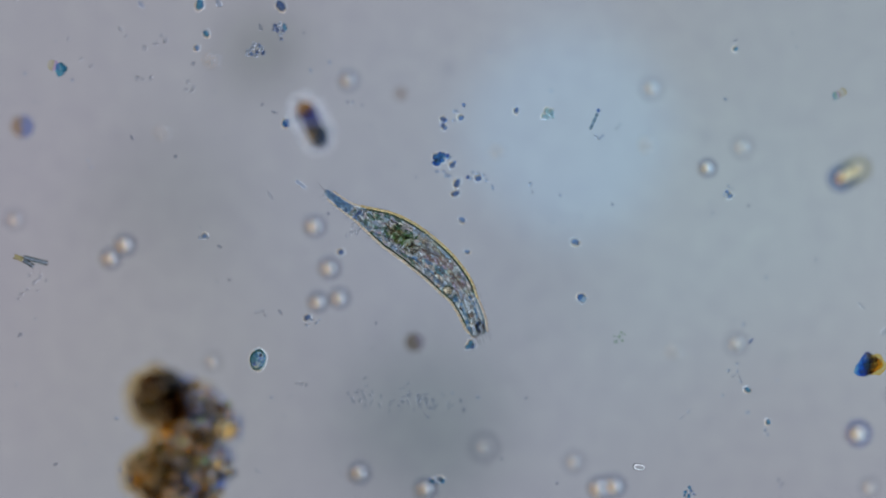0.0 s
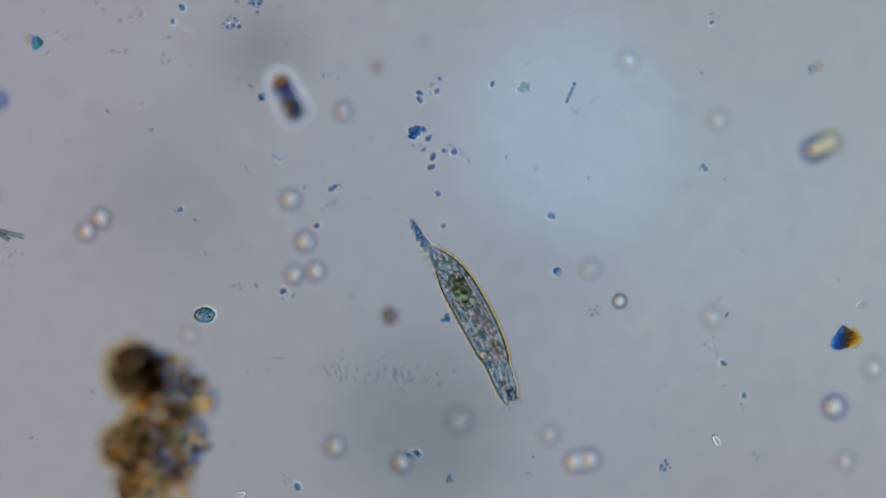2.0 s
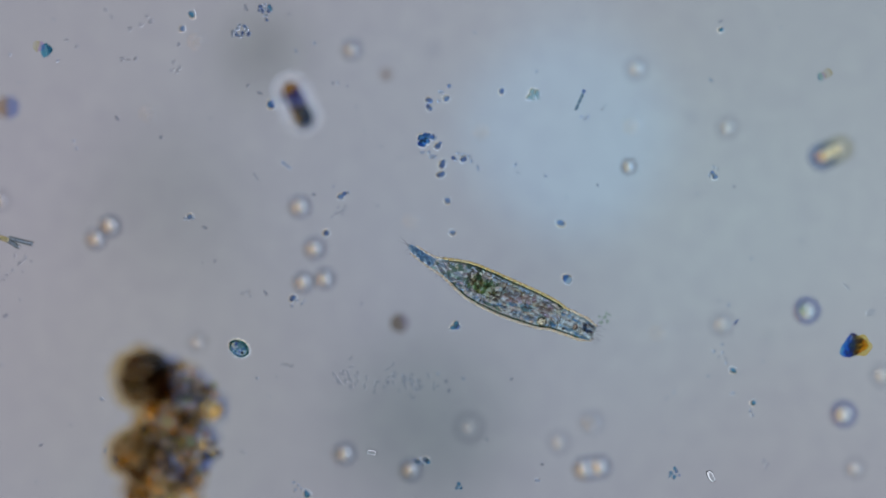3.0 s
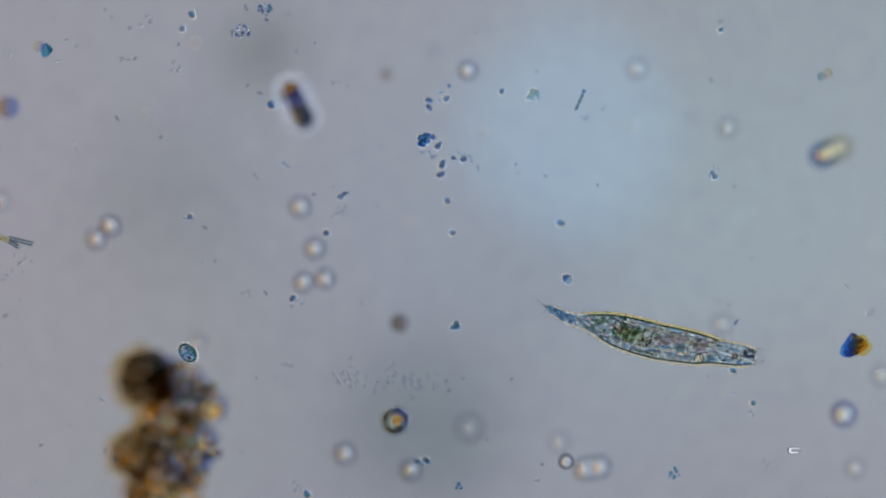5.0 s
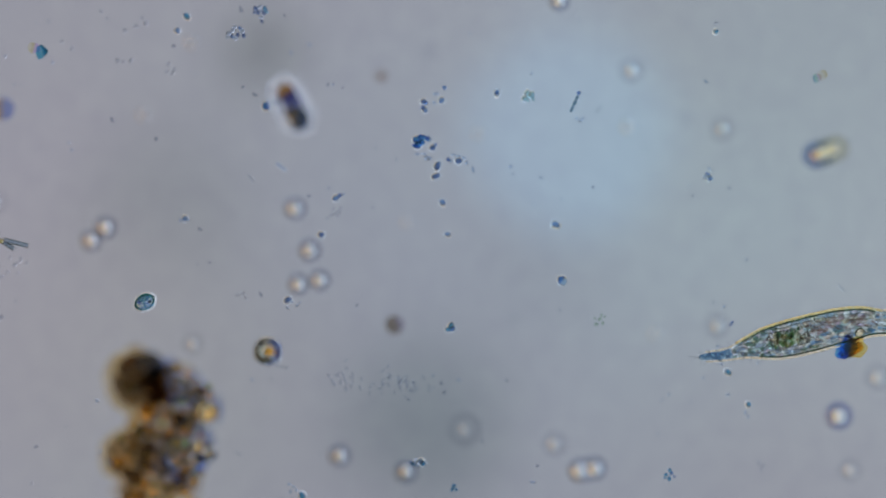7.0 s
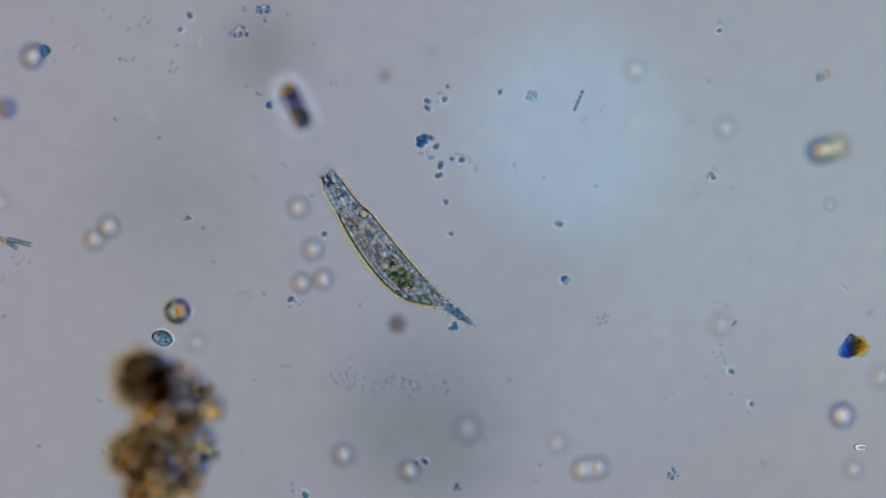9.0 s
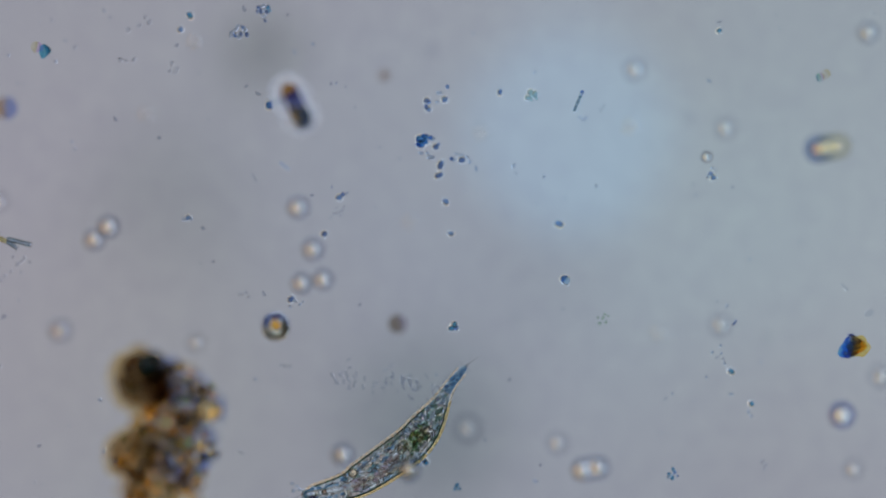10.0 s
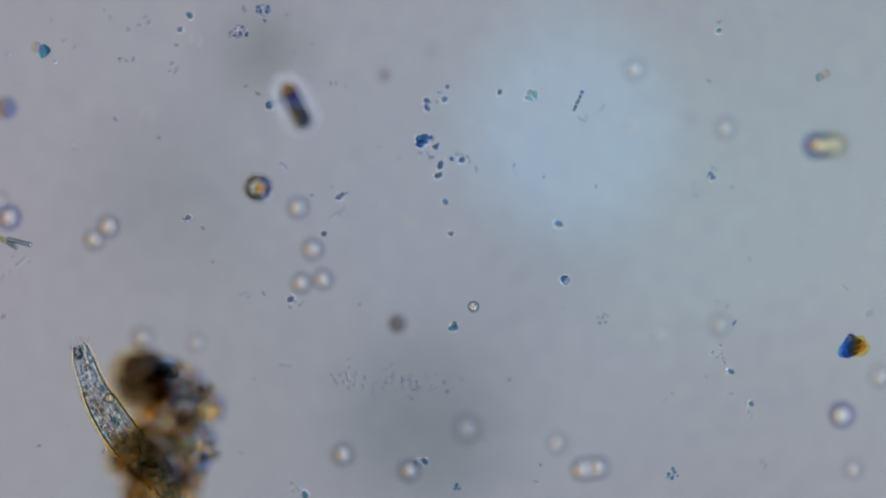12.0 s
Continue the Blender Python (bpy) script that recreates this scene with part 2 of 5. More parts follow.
# ---- small things on the slide ----
def halo_rim(ob, radii, floor, wide=2.0):
    """A low clear round-edged rim added round a grain to bend lamp light into a halo."""
    bm = bmesh.new()
    n, rim, tall = 24, wide * K, wide * K * 1.3
    top = bm.verts.new((0, 0, floor + tall))
    prev = None
    for q in range(7):
        a = radians(90 * q / 6)
        ring = []
        for i in range(n):
            b = 2 * math.pi * i / n
            f = 1 + 0.14 * noise.noise(Vector((math.cos(b) * 1.3 + radii[0] * 9e4, math.sin(b) * 1.3, radii[1] * 7e4)))
            ring.append(bm.verts.new(((radii[0] * 0.94 + rim * math.sin(a)) * f * math.cos(b), (radii[1] * 0.94 + rim * math.sin(a)) * f * math.sin(b), floor + tall * math.cos(a))))
        for i in range(n):
            if prev is None:
                bm.faces.new((top, ring[i], ring[(i + 1) % n]))
            else:
                bm.faces.new((prev[i], ring[i], ring[(i + 1) % n], prev[(i + 1) % n]))
        prev = ring
    part("halo_rim", bm, M_HALO, ob, "clear rim added for a bright halo")


def grain(u, v, size, material, stretch=1.0, turn=0.0, seed=0, label="", name="mineral_grain", category="grain", group="mineral grains", rough=0.28, level=1, tall=0.5):
    """An angular grain that lies on the slide."""
    r = size * K / 2
    bm = bmesh.new()
    h = min(r * tall, 0.003)
    add_ball(bm, (0, 0, 0), (r * stretch, r / stretch ** 0.5, h), level, rough, seed + u * 0.37, 0)
    low = min(w.co.z for w in bm.verts)
    ob = part(name, bm, material)
    if level == 1:
        flat(ob)
    p = spot(u, v, -low)
    ob.matrix_basis = Matrix.Translation(p) @ Matrix.Rotation(radians(turn), 4, "Z")
    if size >= 8 and material not in (M_FAINT, M_PALE, M_GREY):
        halo_rim(ob, (r * stretch, r / stretch ** 0.5), low)
    return tagged(ob, label or "small blue mineral grain lying on the slide", category, group)


def cluster(u, v, bits, material, label, name="grain_cluster"):
    """A little heap of grains that stick together; bits: offset and size."""
    heap = tagged(new(name), label, "cluster", "grain clusters")
    heap.location = spot(u, v, 0)
    for i, (du, dv, s) in enumerate(bits):
        bm = bmesh.new()
        r = s * K * 0.47
        add_ball(bm, (0, 0, 0), (r * 1.15, r * 0.9, r * 0.7), 2, 0.25, i * 3.1 + u, 37 * i)
        low = min(w.co.z for w in bm.verts)
        ob = part("grain", bm, material if not isinstance(material, (list, tuple)) else material[i % len(material)], heap)
        ob.location = (du * K, -dv * K, -low)
        if s >= 9 and ob.data.materials[0] not in (M_FAINT, M_PALE):
            halo_rim(ob, (r, r), low, 2.2)
    return heap


def rod(u, v, length, thick, turn, material, label, name="bacterium", category="bacterium", group="bacteria"):
    bm = bmesh.new()
    r, h = thick * K / 2, length * K / 2
    add_capsule(bm, (-h + r, 0, 0), (h - r, 0, 0), r, 8)
    ob = part(name, bm, material)
    ob.matrix_basis = Matrix.Translation(spot(u, v, r)) @ Matrix.Rotation(radians(turn), 4, "Z")
    return tagged(ob, label, category, group)


# dark and blue grains: place, size, stretch, turn
for u, v, s, st, turn, mat in (
    (339, 26, 13, 1.2, 120, M_TEAL), (322, 51, 11, 1.1, 60, M_BLUE), (316, 79, 8, 1, 0, M_GREY), (435, 14, 12, 1.4, 115, M_GREY), (481, 184, 19, 1.2, 70, M_INK),
    (888, 162, 9, 1.3, 75, M_DARK), (783, 290, 15, 1.35, 60, M_DARK), (780, 309, 14, 1.3, 25, M_DARK), (792, 356, 12, 1.15, 120, M_BLUE),
    (801, 412, 10, 1.2, 170, M_BLUE), (577, 413, 13, 1.1, 20, M_DARK), (992, 395, 16, 1.15, 160, M_BLUE), (1058, 328, 7, 1.4, 120, M_GREY),
    (1276, 53, 8, 1.2, 30, M_TEAL), (1258, 142, 7, 1.4, 140, M_PALE), (1299, 330, 6, 1, 0, M_GREY), (1290, 540, 7, 1.4, 60, M_PALE),
    (1297, 656, 12, 1.2, 150, M_TEAL), (1333, 713, 10, 1.1, 100, M_TEAL), (518, 528, 13, 1.2, 40, M_DARK),
    (543, 875, 14, 1.2, 110, M_TEAL), (363, 403, 8, 1.4, 140, M_GREY), (555, 345, 7, 1.3, 0, M_GREY),
    (905, 671, 6, 1.2, 0, M_GREY), (208, 210, 8, 1.6, 130, M_GREY), (285, 243, 8, 1.2, 90, M_GREY), (557, 77, 8, 1.1, 0, M_PALE), (524, 91, 7, 1.4, 100, M_PALE),
    (598, 147, 6, 1, 0, M_PALE), (950, 127, 6, 1, 0, M_PALE), (913, 292, 7, 1.3, 60, M_PALE), (966, 312, 6, 1, 0, M_PALE), (135, 263, 6, 1, 0, M_PALE), (380, 462, 6, 1, 0, M_GREY),
    (668, 365, 5, 1, 0, M_GREY), (640, 538, 6, 1.2, 60, M_GREY), (455, 670, 6, 1, 0, M_PALE), (72, 788, 7, 1.3, 20, M_GREY), (960, 822, 6, 1, 0, M_GREY), (951, 851, 9, 1.3, 0, M_PALE),
    (790, 675, 7, 1.3, 90, M_GREY), (795, 692, 7, 1.2, 90, M_GREY), (775, 662, 6, 1, 0, M_PALE), (820, 670, 6, 1.3, 0, M_PALE), (470, 518, 9, 1.3, 130, M_GREY), (180, 706, 10, 1.3, 140, M_PALE),
    (187, 797, 11, 1.4, 60, M_PALE), (10, 559, 11, 1.5, 30, M_GREY), (1193, 695, 6, 1.2, 60, M_PALE), (130, 250, 5, 1, 0, M_PALE), (18, 97, 6, 1, 0, M_PALE), (102, 108, 7, 1, 0, M_PALE), (862, 778, 6, 1.2, 90, M_GREY),
    (327, -26, 20, 1.1, 80, M_TEAL), (471, -23, 20, 1.3, 120, M_DARK), (361, -28, 15, 1.4, 110, M_PALE), (224, -26, 13, 1.4, 130, M_PALE), (1279, 610, 6, 1.2, 30, M_PALE), (1253, 666, 6, 1.2, 60, M_PALE), (1297, 696, 7, 1.4, 10, M_PALE), (1328, 728, 7, 1.2, 60, M_PALE), (846, 297, 10, 1.4, 100, M_PALE), (835, 285, 8, 1.2, 90, M_PALE), (1330, 458, 5, 1, 0, M_PALE), (840, 58, 5, 1, 0, M_PALE), (590, 330, 5, 1, 0, M_PALE), (1350, 640, 5, 1, 0, M_PALE), (512, 25, 6, 1.3, 90, M_GREY), (438, 152, 6, 1.4, 30, M_GREY), (460, 165, 8, 1.6, 160, M_GREY), (589, 147, 6, 1.2, 80, M_GREY), (615, 153, 5, 1, 0, M_GREY), (1276, 38, 6, 1.5, 20, M_GREY), (606, 380, 5, 1, 0, M_GREY), (1333, 735, 6, 1.4, 60, M_PALE)):
    tone = {M_INK.name: "vivid inky blue angular grain lying on the glass", M_DARK.name: "dark blue angular mineral grain lying on the glass", M_TEAL.name: "teal blue crystal grain with a dark rim on glass",
            M_GREY.name: "small grey-violet grain lying on the glass",
            M_BLUE.name: "bright blue rounded mineral grain lying on the glass", M_PALE.name: "tiny pale blue grain lying on the glass"}[mat.name]
    grain(u, v, s * (0.86 if s > 9 else 1.0), mat, st, turn, s, tone)

# heaps
cluster(469, 18, [(-8, -6, 8), (0, -9, 8), (8, -6, 8), (-4, 1, 8), (6, 2, 8), (2, 10, 8), (11, -1, 6), (-11, 1, 6), (3, 17, 6), (1, -2, 6)], [M_DARK, M_PALE, M_TEAL, M_DARK], "flower-like heap of dark and teal blue grains")
cluster(425, 55, [(-11, 2, 9), (-4, -4, 9), (4, 4, 8), (12, -2, 9), (-6, 7, 8), (1, 10, 8), (-1, -10, 7), (15, 5, 8), (-14, 9, 6), (8, -8, 7)], [M_PALE, M_PALE, M_DARK, M_PALE, M_BLUE], "loose heap of small pale and blue grains")
cluster(752, 248, [(-5, -3, 16), (-4, 6, 13), (6, -7, 9), (4, 1, 11), (13, -4, 8), (-10, 6, 8), (0, -9, 8)], M_INK, "compact dark blue heap of mineral grains")
cluster(776, 257, [(-2, 2, 10), (3, -3, 7), (-6, -12, 8), (-9, -16, 6)], [M_DARK, M_BLUE, M_PALE], "small heap of dark blue grains")
cluster(759, 183, [(-1, -6, 9), (3, -3, 8), (-2, 5, 8), (2, 9, 9)], [M_DARK, M_BLUE], "short stack of dark blue grains")
cluster(786, 172, [(-5, -8, 9), (4, 3, 10), (-9, 8, 7), (9, -20, 8)], [M_PALE, M_BLUE, M_PALE, M_BLUE], "loose pale and blue grains in a row")
cluster(820, 280, [(0, 2, 11), (0, -6, 8), (-13, 2, 8), (-18, 0, 8), (-9, -9, 7), (10, -3, 8)], [M_DARK, M_PALE, M_PALE], "row of pale grains round a dark one")
cluster(764, 272, [(-16, -2, 8), (0, 5, 9), (6, 6, 8), (-4, -2, 7)], [M_PALE], "faint pale heap of grains")
cluster(945, 168, [(-8, 4, 9), (-3, -6, 9), (5, -3, 10), (7, 5, 8), (-2, 8, 7), (0, 1, 8)], lens("greenish_grain", 1.16, (0.60, 0.78, 0.80), (0.90, 0.98, 0.98), 650), "pale green-blue heap of grains")
cluster(1262, 310, [(-4, 0, 10), (3, 3, 9), (8, -10, 6), (1, -14, 6), (-1, -4, 8)], [M_PALE, M_BLUE, M_FAINT], "pale blue heap of grains")
cluster(748, 817, [(-9, 2, 9), (-2, -5, 9), (5, -3, 10), (9, 0, 9), (-1, 4, 8), (-13, -2, 6)], [M_TEAL, M_PALE, M_BLUE], "teal and white heap of grains")
cluster(806, 577, [(-4, 3, 9), (4, 2, 9), (1, -3, 10)], [M_TEAL, M_DARK, M_TEAL], "three teal grains grown together")
cluster(812, 860, [(-4, 4, 6), (4, 4, 6), (0, -3, 8), (-2, 1, 5)], [M_TEAL], "small wedge of teal grains")
cluster(335, 385, [(-6, 2, 8), (1, -1, 9), (7, 2, 6)], [M_PALE, M_BLUE], "three pale blue grains together")
cluster(600, 376, [(-12, 8, 6), (-5, 2, 7), (2, 0, 6), (8, -4, 7), (12, -10, 5), (-2, -8, 5)], M_FAINT, "faint trail of grey specks")
cluster(1070, 565, [(-6, 6, 8), (0, -3, 8), (5, 4, 7), (3, -10, 6), (-9, -4, 5), (9, -7, 5)], clear("faint_green_film", (0.74, 0.84, 0.76), (0.94, 0.97, 0.93), 700), "faint greenish heap of specks")
cluster(1275, 628, [(-12, -6, 7), (-3, 3, 7), (4, -4, 6), (8, 6, 7), (10, 14, 6)], [M_PALE, M_FAINT], "faint pale heap of specks")
cluster(531, 536, [(-5, -4, 6), (3, 2, 6), (8, -3, 5), (-14, 6, 6)], M_PALE, "faint specks beside a dark grain")
cluster(438, 522, [(-9, -3, 7), (0, -5, 7), (6, 3, 6)], M_FAINT, "faint pair of grey specks")
cluster(1193, 838, [(-6, -1, 7), (4, -3, 7), (0, 6, 8), (1, -9, 7), (9, 3, 5), (-8, 5, 5)], [M_TEAL, M_BLUE, M_TEAL], "cross-shaped teal heap of grains")
cluster(310, 125, [(-6, 0, 7), (3, 3, 7), (7, -4, 8), (-3, -14, 7)], M_FAINT, "faint pale grains together")
cluster(225, 105, [(-8, 0, 9), (2, 2, 6), (16, 0, 9)], M_FAINT, "faint grey grains in a row")
cluster(258, 38, [(-8, 6, 9), (2, -9, 6), (10, 0, 10), (-28, 14, 9), (-70, -20, 8), (-60, -8, 6)], M_FAINT, "scattered faint grey specks")
cluster(130, 75, [(-12, -4, 7), (6, 8, 8), (-35, -40, 6)], M_FAINT, "scattered faint pale specks")
cluster(526, 860, [(-6, -6, 7), (2, -1, 6), (-3, 7, 7), (7, 5, 6)], M_PALE, "pale specks beside a teal grain")
cluster(40, 475, [(-28, 12, 7), (-18, 4, 7), (-6, -8, 7), (6, -20, 7), (16, -12, 6), (-34, 20, 6), (0, 6, 5), (-14, -22, 6)], M_FAINT, "faint trail of pale specks")
cluster(1355, 820, [(-4, -4, 7), (3, 2, 7), (0, 8, 6)], M_FAINT, "faint hook of pale specks")
cluster(1034, 207, [(-5, 0, 6), (1, 4, 6), (6, 0, 6)], M_PALE, "pale specks below a rod")
cluster(1068, 190, [(-3, 4, 6), (3, -3, 6)], M_FAINT, "faint pair of pale specks")
cluster(508, 646, [(-7, -1, 7), (0, 1, 7), (8, 2, 7)], M_FAINT, "faint row of pale specks")
cluster(605, 345, [(-2, 3, 10), (5, -2, 8), (12, -4, 6)], [M_BLUE, M_DARK, M_PALE], "blue grain with a short arm")

# rods and needles
for u, v, l, w, turn, mat, label in (
    (1021, 190, 13, 5.5, 66, M_SLATE, "pale blue rod in a chain on glass"), (1026, 179, 12, 6, 62, M_SLATE, "dark rod in a chain on glass"), (1030, 170, 8, 6.5, 60, M_SLATE, "dark bead of a chain of rods"), (1033, 162, 8, 7.5, 60, M_DARK, "dark end bead of a chain of rods"),
    (507, 293, 24, 7, -40, M_PALE, "faint long pale rod on glass"), (453, 313, 18, 5, -60, M_FAINT, "faint thin rod on glass"), (430, 800, 14, 4, -35, M_FAINT, "faint short pale rod"),
    (1303, 570, 12, 3.5, 48, M_DARK, "short dark rod on glass"), (1498, 507, 18, 4, -45, M_FAINT, "faint curved pale rod"), (40, 462, 16, 4, 30, M_FAINT, "faint thin rod on glass"), (1180, 705, 10, 4, 40, M_FAINT, "faint short rod on glass")):
    rod(u, v, l, w, turn, mat, label)
def needle(u, v, length, thick, turn, material, side, label):
    """A clear needle crystal with two dark edges."""
    ob = rod(u, v, length, thick, turn, material, label, "needle", "crystal", "needles")
    for y in (-0.5, 0.5):
        bm = bmesh.new()
        add_capsule(bm, (-length * 0.5 * K, y * thick * K, 0), (length * 0.5 * K, y * thick * K, 0), 1.5 * K, 6)
        part("edge", bm, side, ob, "dark edge")
    return ob


M_EDGE = clear("dark_green_edge", (0.14, 0.26, 0.28), (0.40, 0.54, 0.54), 400)
needle(37, 427, 43, 5, -14, M_PALE, M_EDGE, "clear needle crystal with dark green edges on glass")
needle(24, 432, 22, 4.5, -32, M_PALE, M_EDGE, "short pale needle crystal beside a longer one")
needle(7, 423, 16, 6, -20, lens("green_needle", 1.2, (0.80, 0.78, 0.52), (0.95, 0.94, 0.78)), clear("amber_edge", (0.70, 0.66, 0.44), (0.88, 0.82, 0.62), 400), "short green-yellow needle crystal")

# a loose swarm of tiny rods
rng = random.Random(7)
for i in range(64):
    u = rng.choice([rng.gauss(628, 20), rng.gauss(700, 26), rng.gauss(730, 18), rng.uniform(598, 790)])
    v = 672 + (u - 680) * 0.06 + rng.gauss(0, 11)
    rod(u, v, rng.uniform(6, 11), rng.uniform(3.5, 5), rng.uniform(0, 180), M_FAINT, "tiny grey rod in a loose swarm on glass", "bacterium", "bacterium", "swarm of tiny rods")
# scattered dust
for i in range(60):
    u, v = rng.uniform(-60, 1640), rng.uniform(-40, 920)
    grain(u, v, rng.uniform(3.5, 6), M_FAINT, rng.uniform(1, 1.6), rng.uniform(0, 180), i, "very faint grey dust speck on the glass", "dust_speck", "dust", "dust specks")

# crystals, with the objective's colour fringes painted beside or into them
def crystal(u, v, corners, tall, material, label, seed=0, lens_fringe=None):
    """A faceted crystal: its outline's corners, round a blunt ridge; last, a tinted ball painting the lens's colour
    fringe.
    """
    bm = bmesh.new()
    n = len(corners)
    low = [bm.verts.new((x * K, -y * K, 0)) for x, y in corners]
    mid = [bm.verts.new((x * K * 1.04, -y * K * 1.04, tall * (0.4 + 0.2 * noise.noise(Vector((x, y, seed)))))) for x, y in corners]
    top = [bm.verts.new((x * K * 0.5, -y * K * 0.5, tall * (0.9 + 0.3 * noise.noise(Vector((y, x, seed)))))) for x, y in corners]
    for a, b in ((low, mid), (mid, top)):
        for i in range(n):
            bm.faces.new((a[i], a[(i + 1) % n], b[(i + 1) % n], b[i]))
    bm.faces.new(top)
    bm.faces.new(list(reversed(low)))
    bmesh.ops.bevel(bm, geom=list(bm.edges), offset=1.2 * K, segments=2, affect="EDGES", profile=0.5)
    bmesh.ops.subdivide_edges(bm, edges=[e for e in bm.edges if e.calc_length() > 4 * K], cuts=3, use_grid_fill=True)
    for w in bm.verts:
        w.co += noise.noise_vector(w.co * 900 + Vector((seed, 0, 0))) * 1.6 * K
        w.co.z = max(w.co.z, 0.0)
    ob = part("crystal", bm, material)
    ob.location = spot(u, v, 0)
    if lens_fringe:
        bm = bmesh.new()
        du, dv, ru, rv, mat, say = lens_fringe
        add_ball(bm, (0, 0, 0), (ru * K, rv * K, tall * 0.4), 3, 0.2, seed)
        fo = part("lens_fringe", bm, mat, ob, say)
        fo.location = (du * K, -dv * K, tall * 0.45)
    return tagged(ob, label, "crystal", "coloured crystals")


crystal(82, 89, [(-8, -8), (1, -12), (11, -4), (11, 2), (2, 11), (-6, 13), (-9, 2)], 0.0026,
        banded("teal_crystal", [(0.0, (0.78, 0.93, 0.97)), (0.3, (0.30, 0.68, 0.82)), (0.5, (0.55, 0.82, 0.90)), (0.72, (0.16, 0.50, 0.66)), (1.0, (0.10, 0.34, 0.40))], (0.75, 0.35, 0), 500, 0.9, 0.4),
        "teal crystal with a violet and amber fringe", 2,
        (-13, -7, 11, 9, banded("amber_violet_fringe", [(0.0, (0.98, 0.97, 0.90)), (0.3, (0.94, 0.92, 0.76)), (0.48, (0.93, 0.86, 0.99)), (1.0, (0.88, 0.80, 1.0))], (1, -0.2, 0), 300, 0.2), "amber and violet lens fringe"))
# its blue and amber end bands paint the objective's colour fringe
crystal(1510, 609, [(-25, 16), (-22, 6), (-12, -8), (-5, -19), (3, -18), (13, -11), (22, -6), (26, 3), (22, 10), (12, 14), (4, 20), (-6, 23), (-17, 22)], 0.0034,
        banded("blue_amber_crystal", [(0.0, (0.50, 0.82, 1.0)), (0.09, (0.16, 0.46, 0.94)), (0.20, (0.10, 0.28, 0.80)), (0.32, (0.16, 0.20, 0.44)), (0.44, (0.24, 0.20, 0.20)), (0.56, (0.40, 0.26, 0.14)), (0.66, (0.86, 0.50, 0.12)), (0.80, (1.0, 0.78, 0.26)), (1.0, (1.0, 0.92, 0.60))], (0.93, -0.16, 0), 420, 0.85, 0.75),
        "dark pyramid crystal with blue and amber lens fringes painted in", 4,
        (12, 3, 19, 18, banded("amber_fringe", [(0.0, (1.0, 0.97, 0.84)), (0.5, (1.0, 0.88, 0.50)), (1.0, (1.0, 0.92, 0.64))], (1, 0, 0), 300, 0.3), "amber fringe"))
crystal(1455, 136, [(-8, -3), (-4, -8), (3, -8), (8, -3), (7, 4), (1, 8), (-6, 7)], 0.0020,
        banded("ring_crystal", [(0.0, (0.30, 0.56, 0.68)), (0.22, (0.42, 0.68, 0.76)), (0.38, (0.97, 0.99, 1.0)), (0.50, (0.52, 0.78, 0.60)), (0.62, (0.96, 0.98, 0.99)), (0.8, (0.90, 0.86, 0.97)), (1.0, (0.94, 0.88, 0.80))], (1, 0.3, 0), 700, 1.1, 0.3),
        "small pale crystal with a teal flank and amber lens fringe", 5,
        (8, -6, 10, 8, banded("pale_amber_fringe", [(0.0, (0.96, 0.92, 1.0)), (0.5, (0.97, 0.95, 0.92)), (1.0, (0.94, 0.89, 0.74))], (0.8, 0.4, 0), 300, 0.2), "amber and violet lens fringe"))
grain(1004, 494, 15, two_tone("blue_white_grain", (0.30, 0.54, 0.88), (0.82, 0.92, 1.0), (1, -0.3, 0), 0.35, 1.12), 1.1, -20, 6, "bright blue grain with a white flank", "crystal", "crystal", "coloured crystals", 0.2, 2, 0.5)
grain(1541, 553, 14, M_FAINT, 1.3, 20, 6, "clear oval grain with a thin dark rim", "clear_grain", "grain", "clear grains", 0.1, 2, 0.4)


# ---- round spores, a little above the sharp plane ----
M_WALL = two_tone("spore_wall", (0.87, 0.83, 0.79), (0.81, 0.825, 0.87), (1, 0.3, 0), 0.30, 0)
M_WALL_BLUE = two_tone("blue_spore_wall", (0.84, 0.78, 0.80), (0.71, 0.74, 0.87), (1, 0.3, 0), 0.30, 0)
M_WALL_DARK = clear("dark_spore_wall", (0.60, 0.60, 0.63), (0.78, 0.78, 0.80), 300)
M_WALL_SOFT = clear("thin_spore_wall", (0.88, 0.88, 0.90), (0.93, 0.93, 0.94), 250)


def spore(u, v, size, strength=1.0, label="clear round spore with a dark wall and bright middle", group="round spores", z=0.0088, name="spore", wall=None, thick=0.24, core=0.0):
    """A thick-walled round spore: dark wall, bright core."""
    body = tagged(new(name), label, "spore", group)
    body.location = spot(u, v, z)
    bm = bmesh.new()
    add_ring(bm, size * 0.85 * K, size * 0.85 * K, size * thick * K, size * 0.34 * K)
    part("wall", bm, wall or (M_WALL if strength > 0.7 else M_WALL_SOFT), body, "dark round wall")
    bm = bmesh.new()
    r = size * K * (core or (0.60 if strength > 0.7 else 0.46))
    add_ball(bm, (0, 0, 0), (r, r, r), 3, 0.02, u)
    part("core", bm, M_SPORE, body, "bright clear core")
    return body


def droplet(u, v, size, material, label, group, z=0.010):
    bm = bmesh.new()
    r = size * K * 0.9
    add_ball(bm, (0, 0, 0), (r, r, r * 0.9), 3, 0.02, u)
    ob = part("droplet", bm, material)
    ob.location = spot(u, v, z)
    return tagged(ob, label, "spore", group)


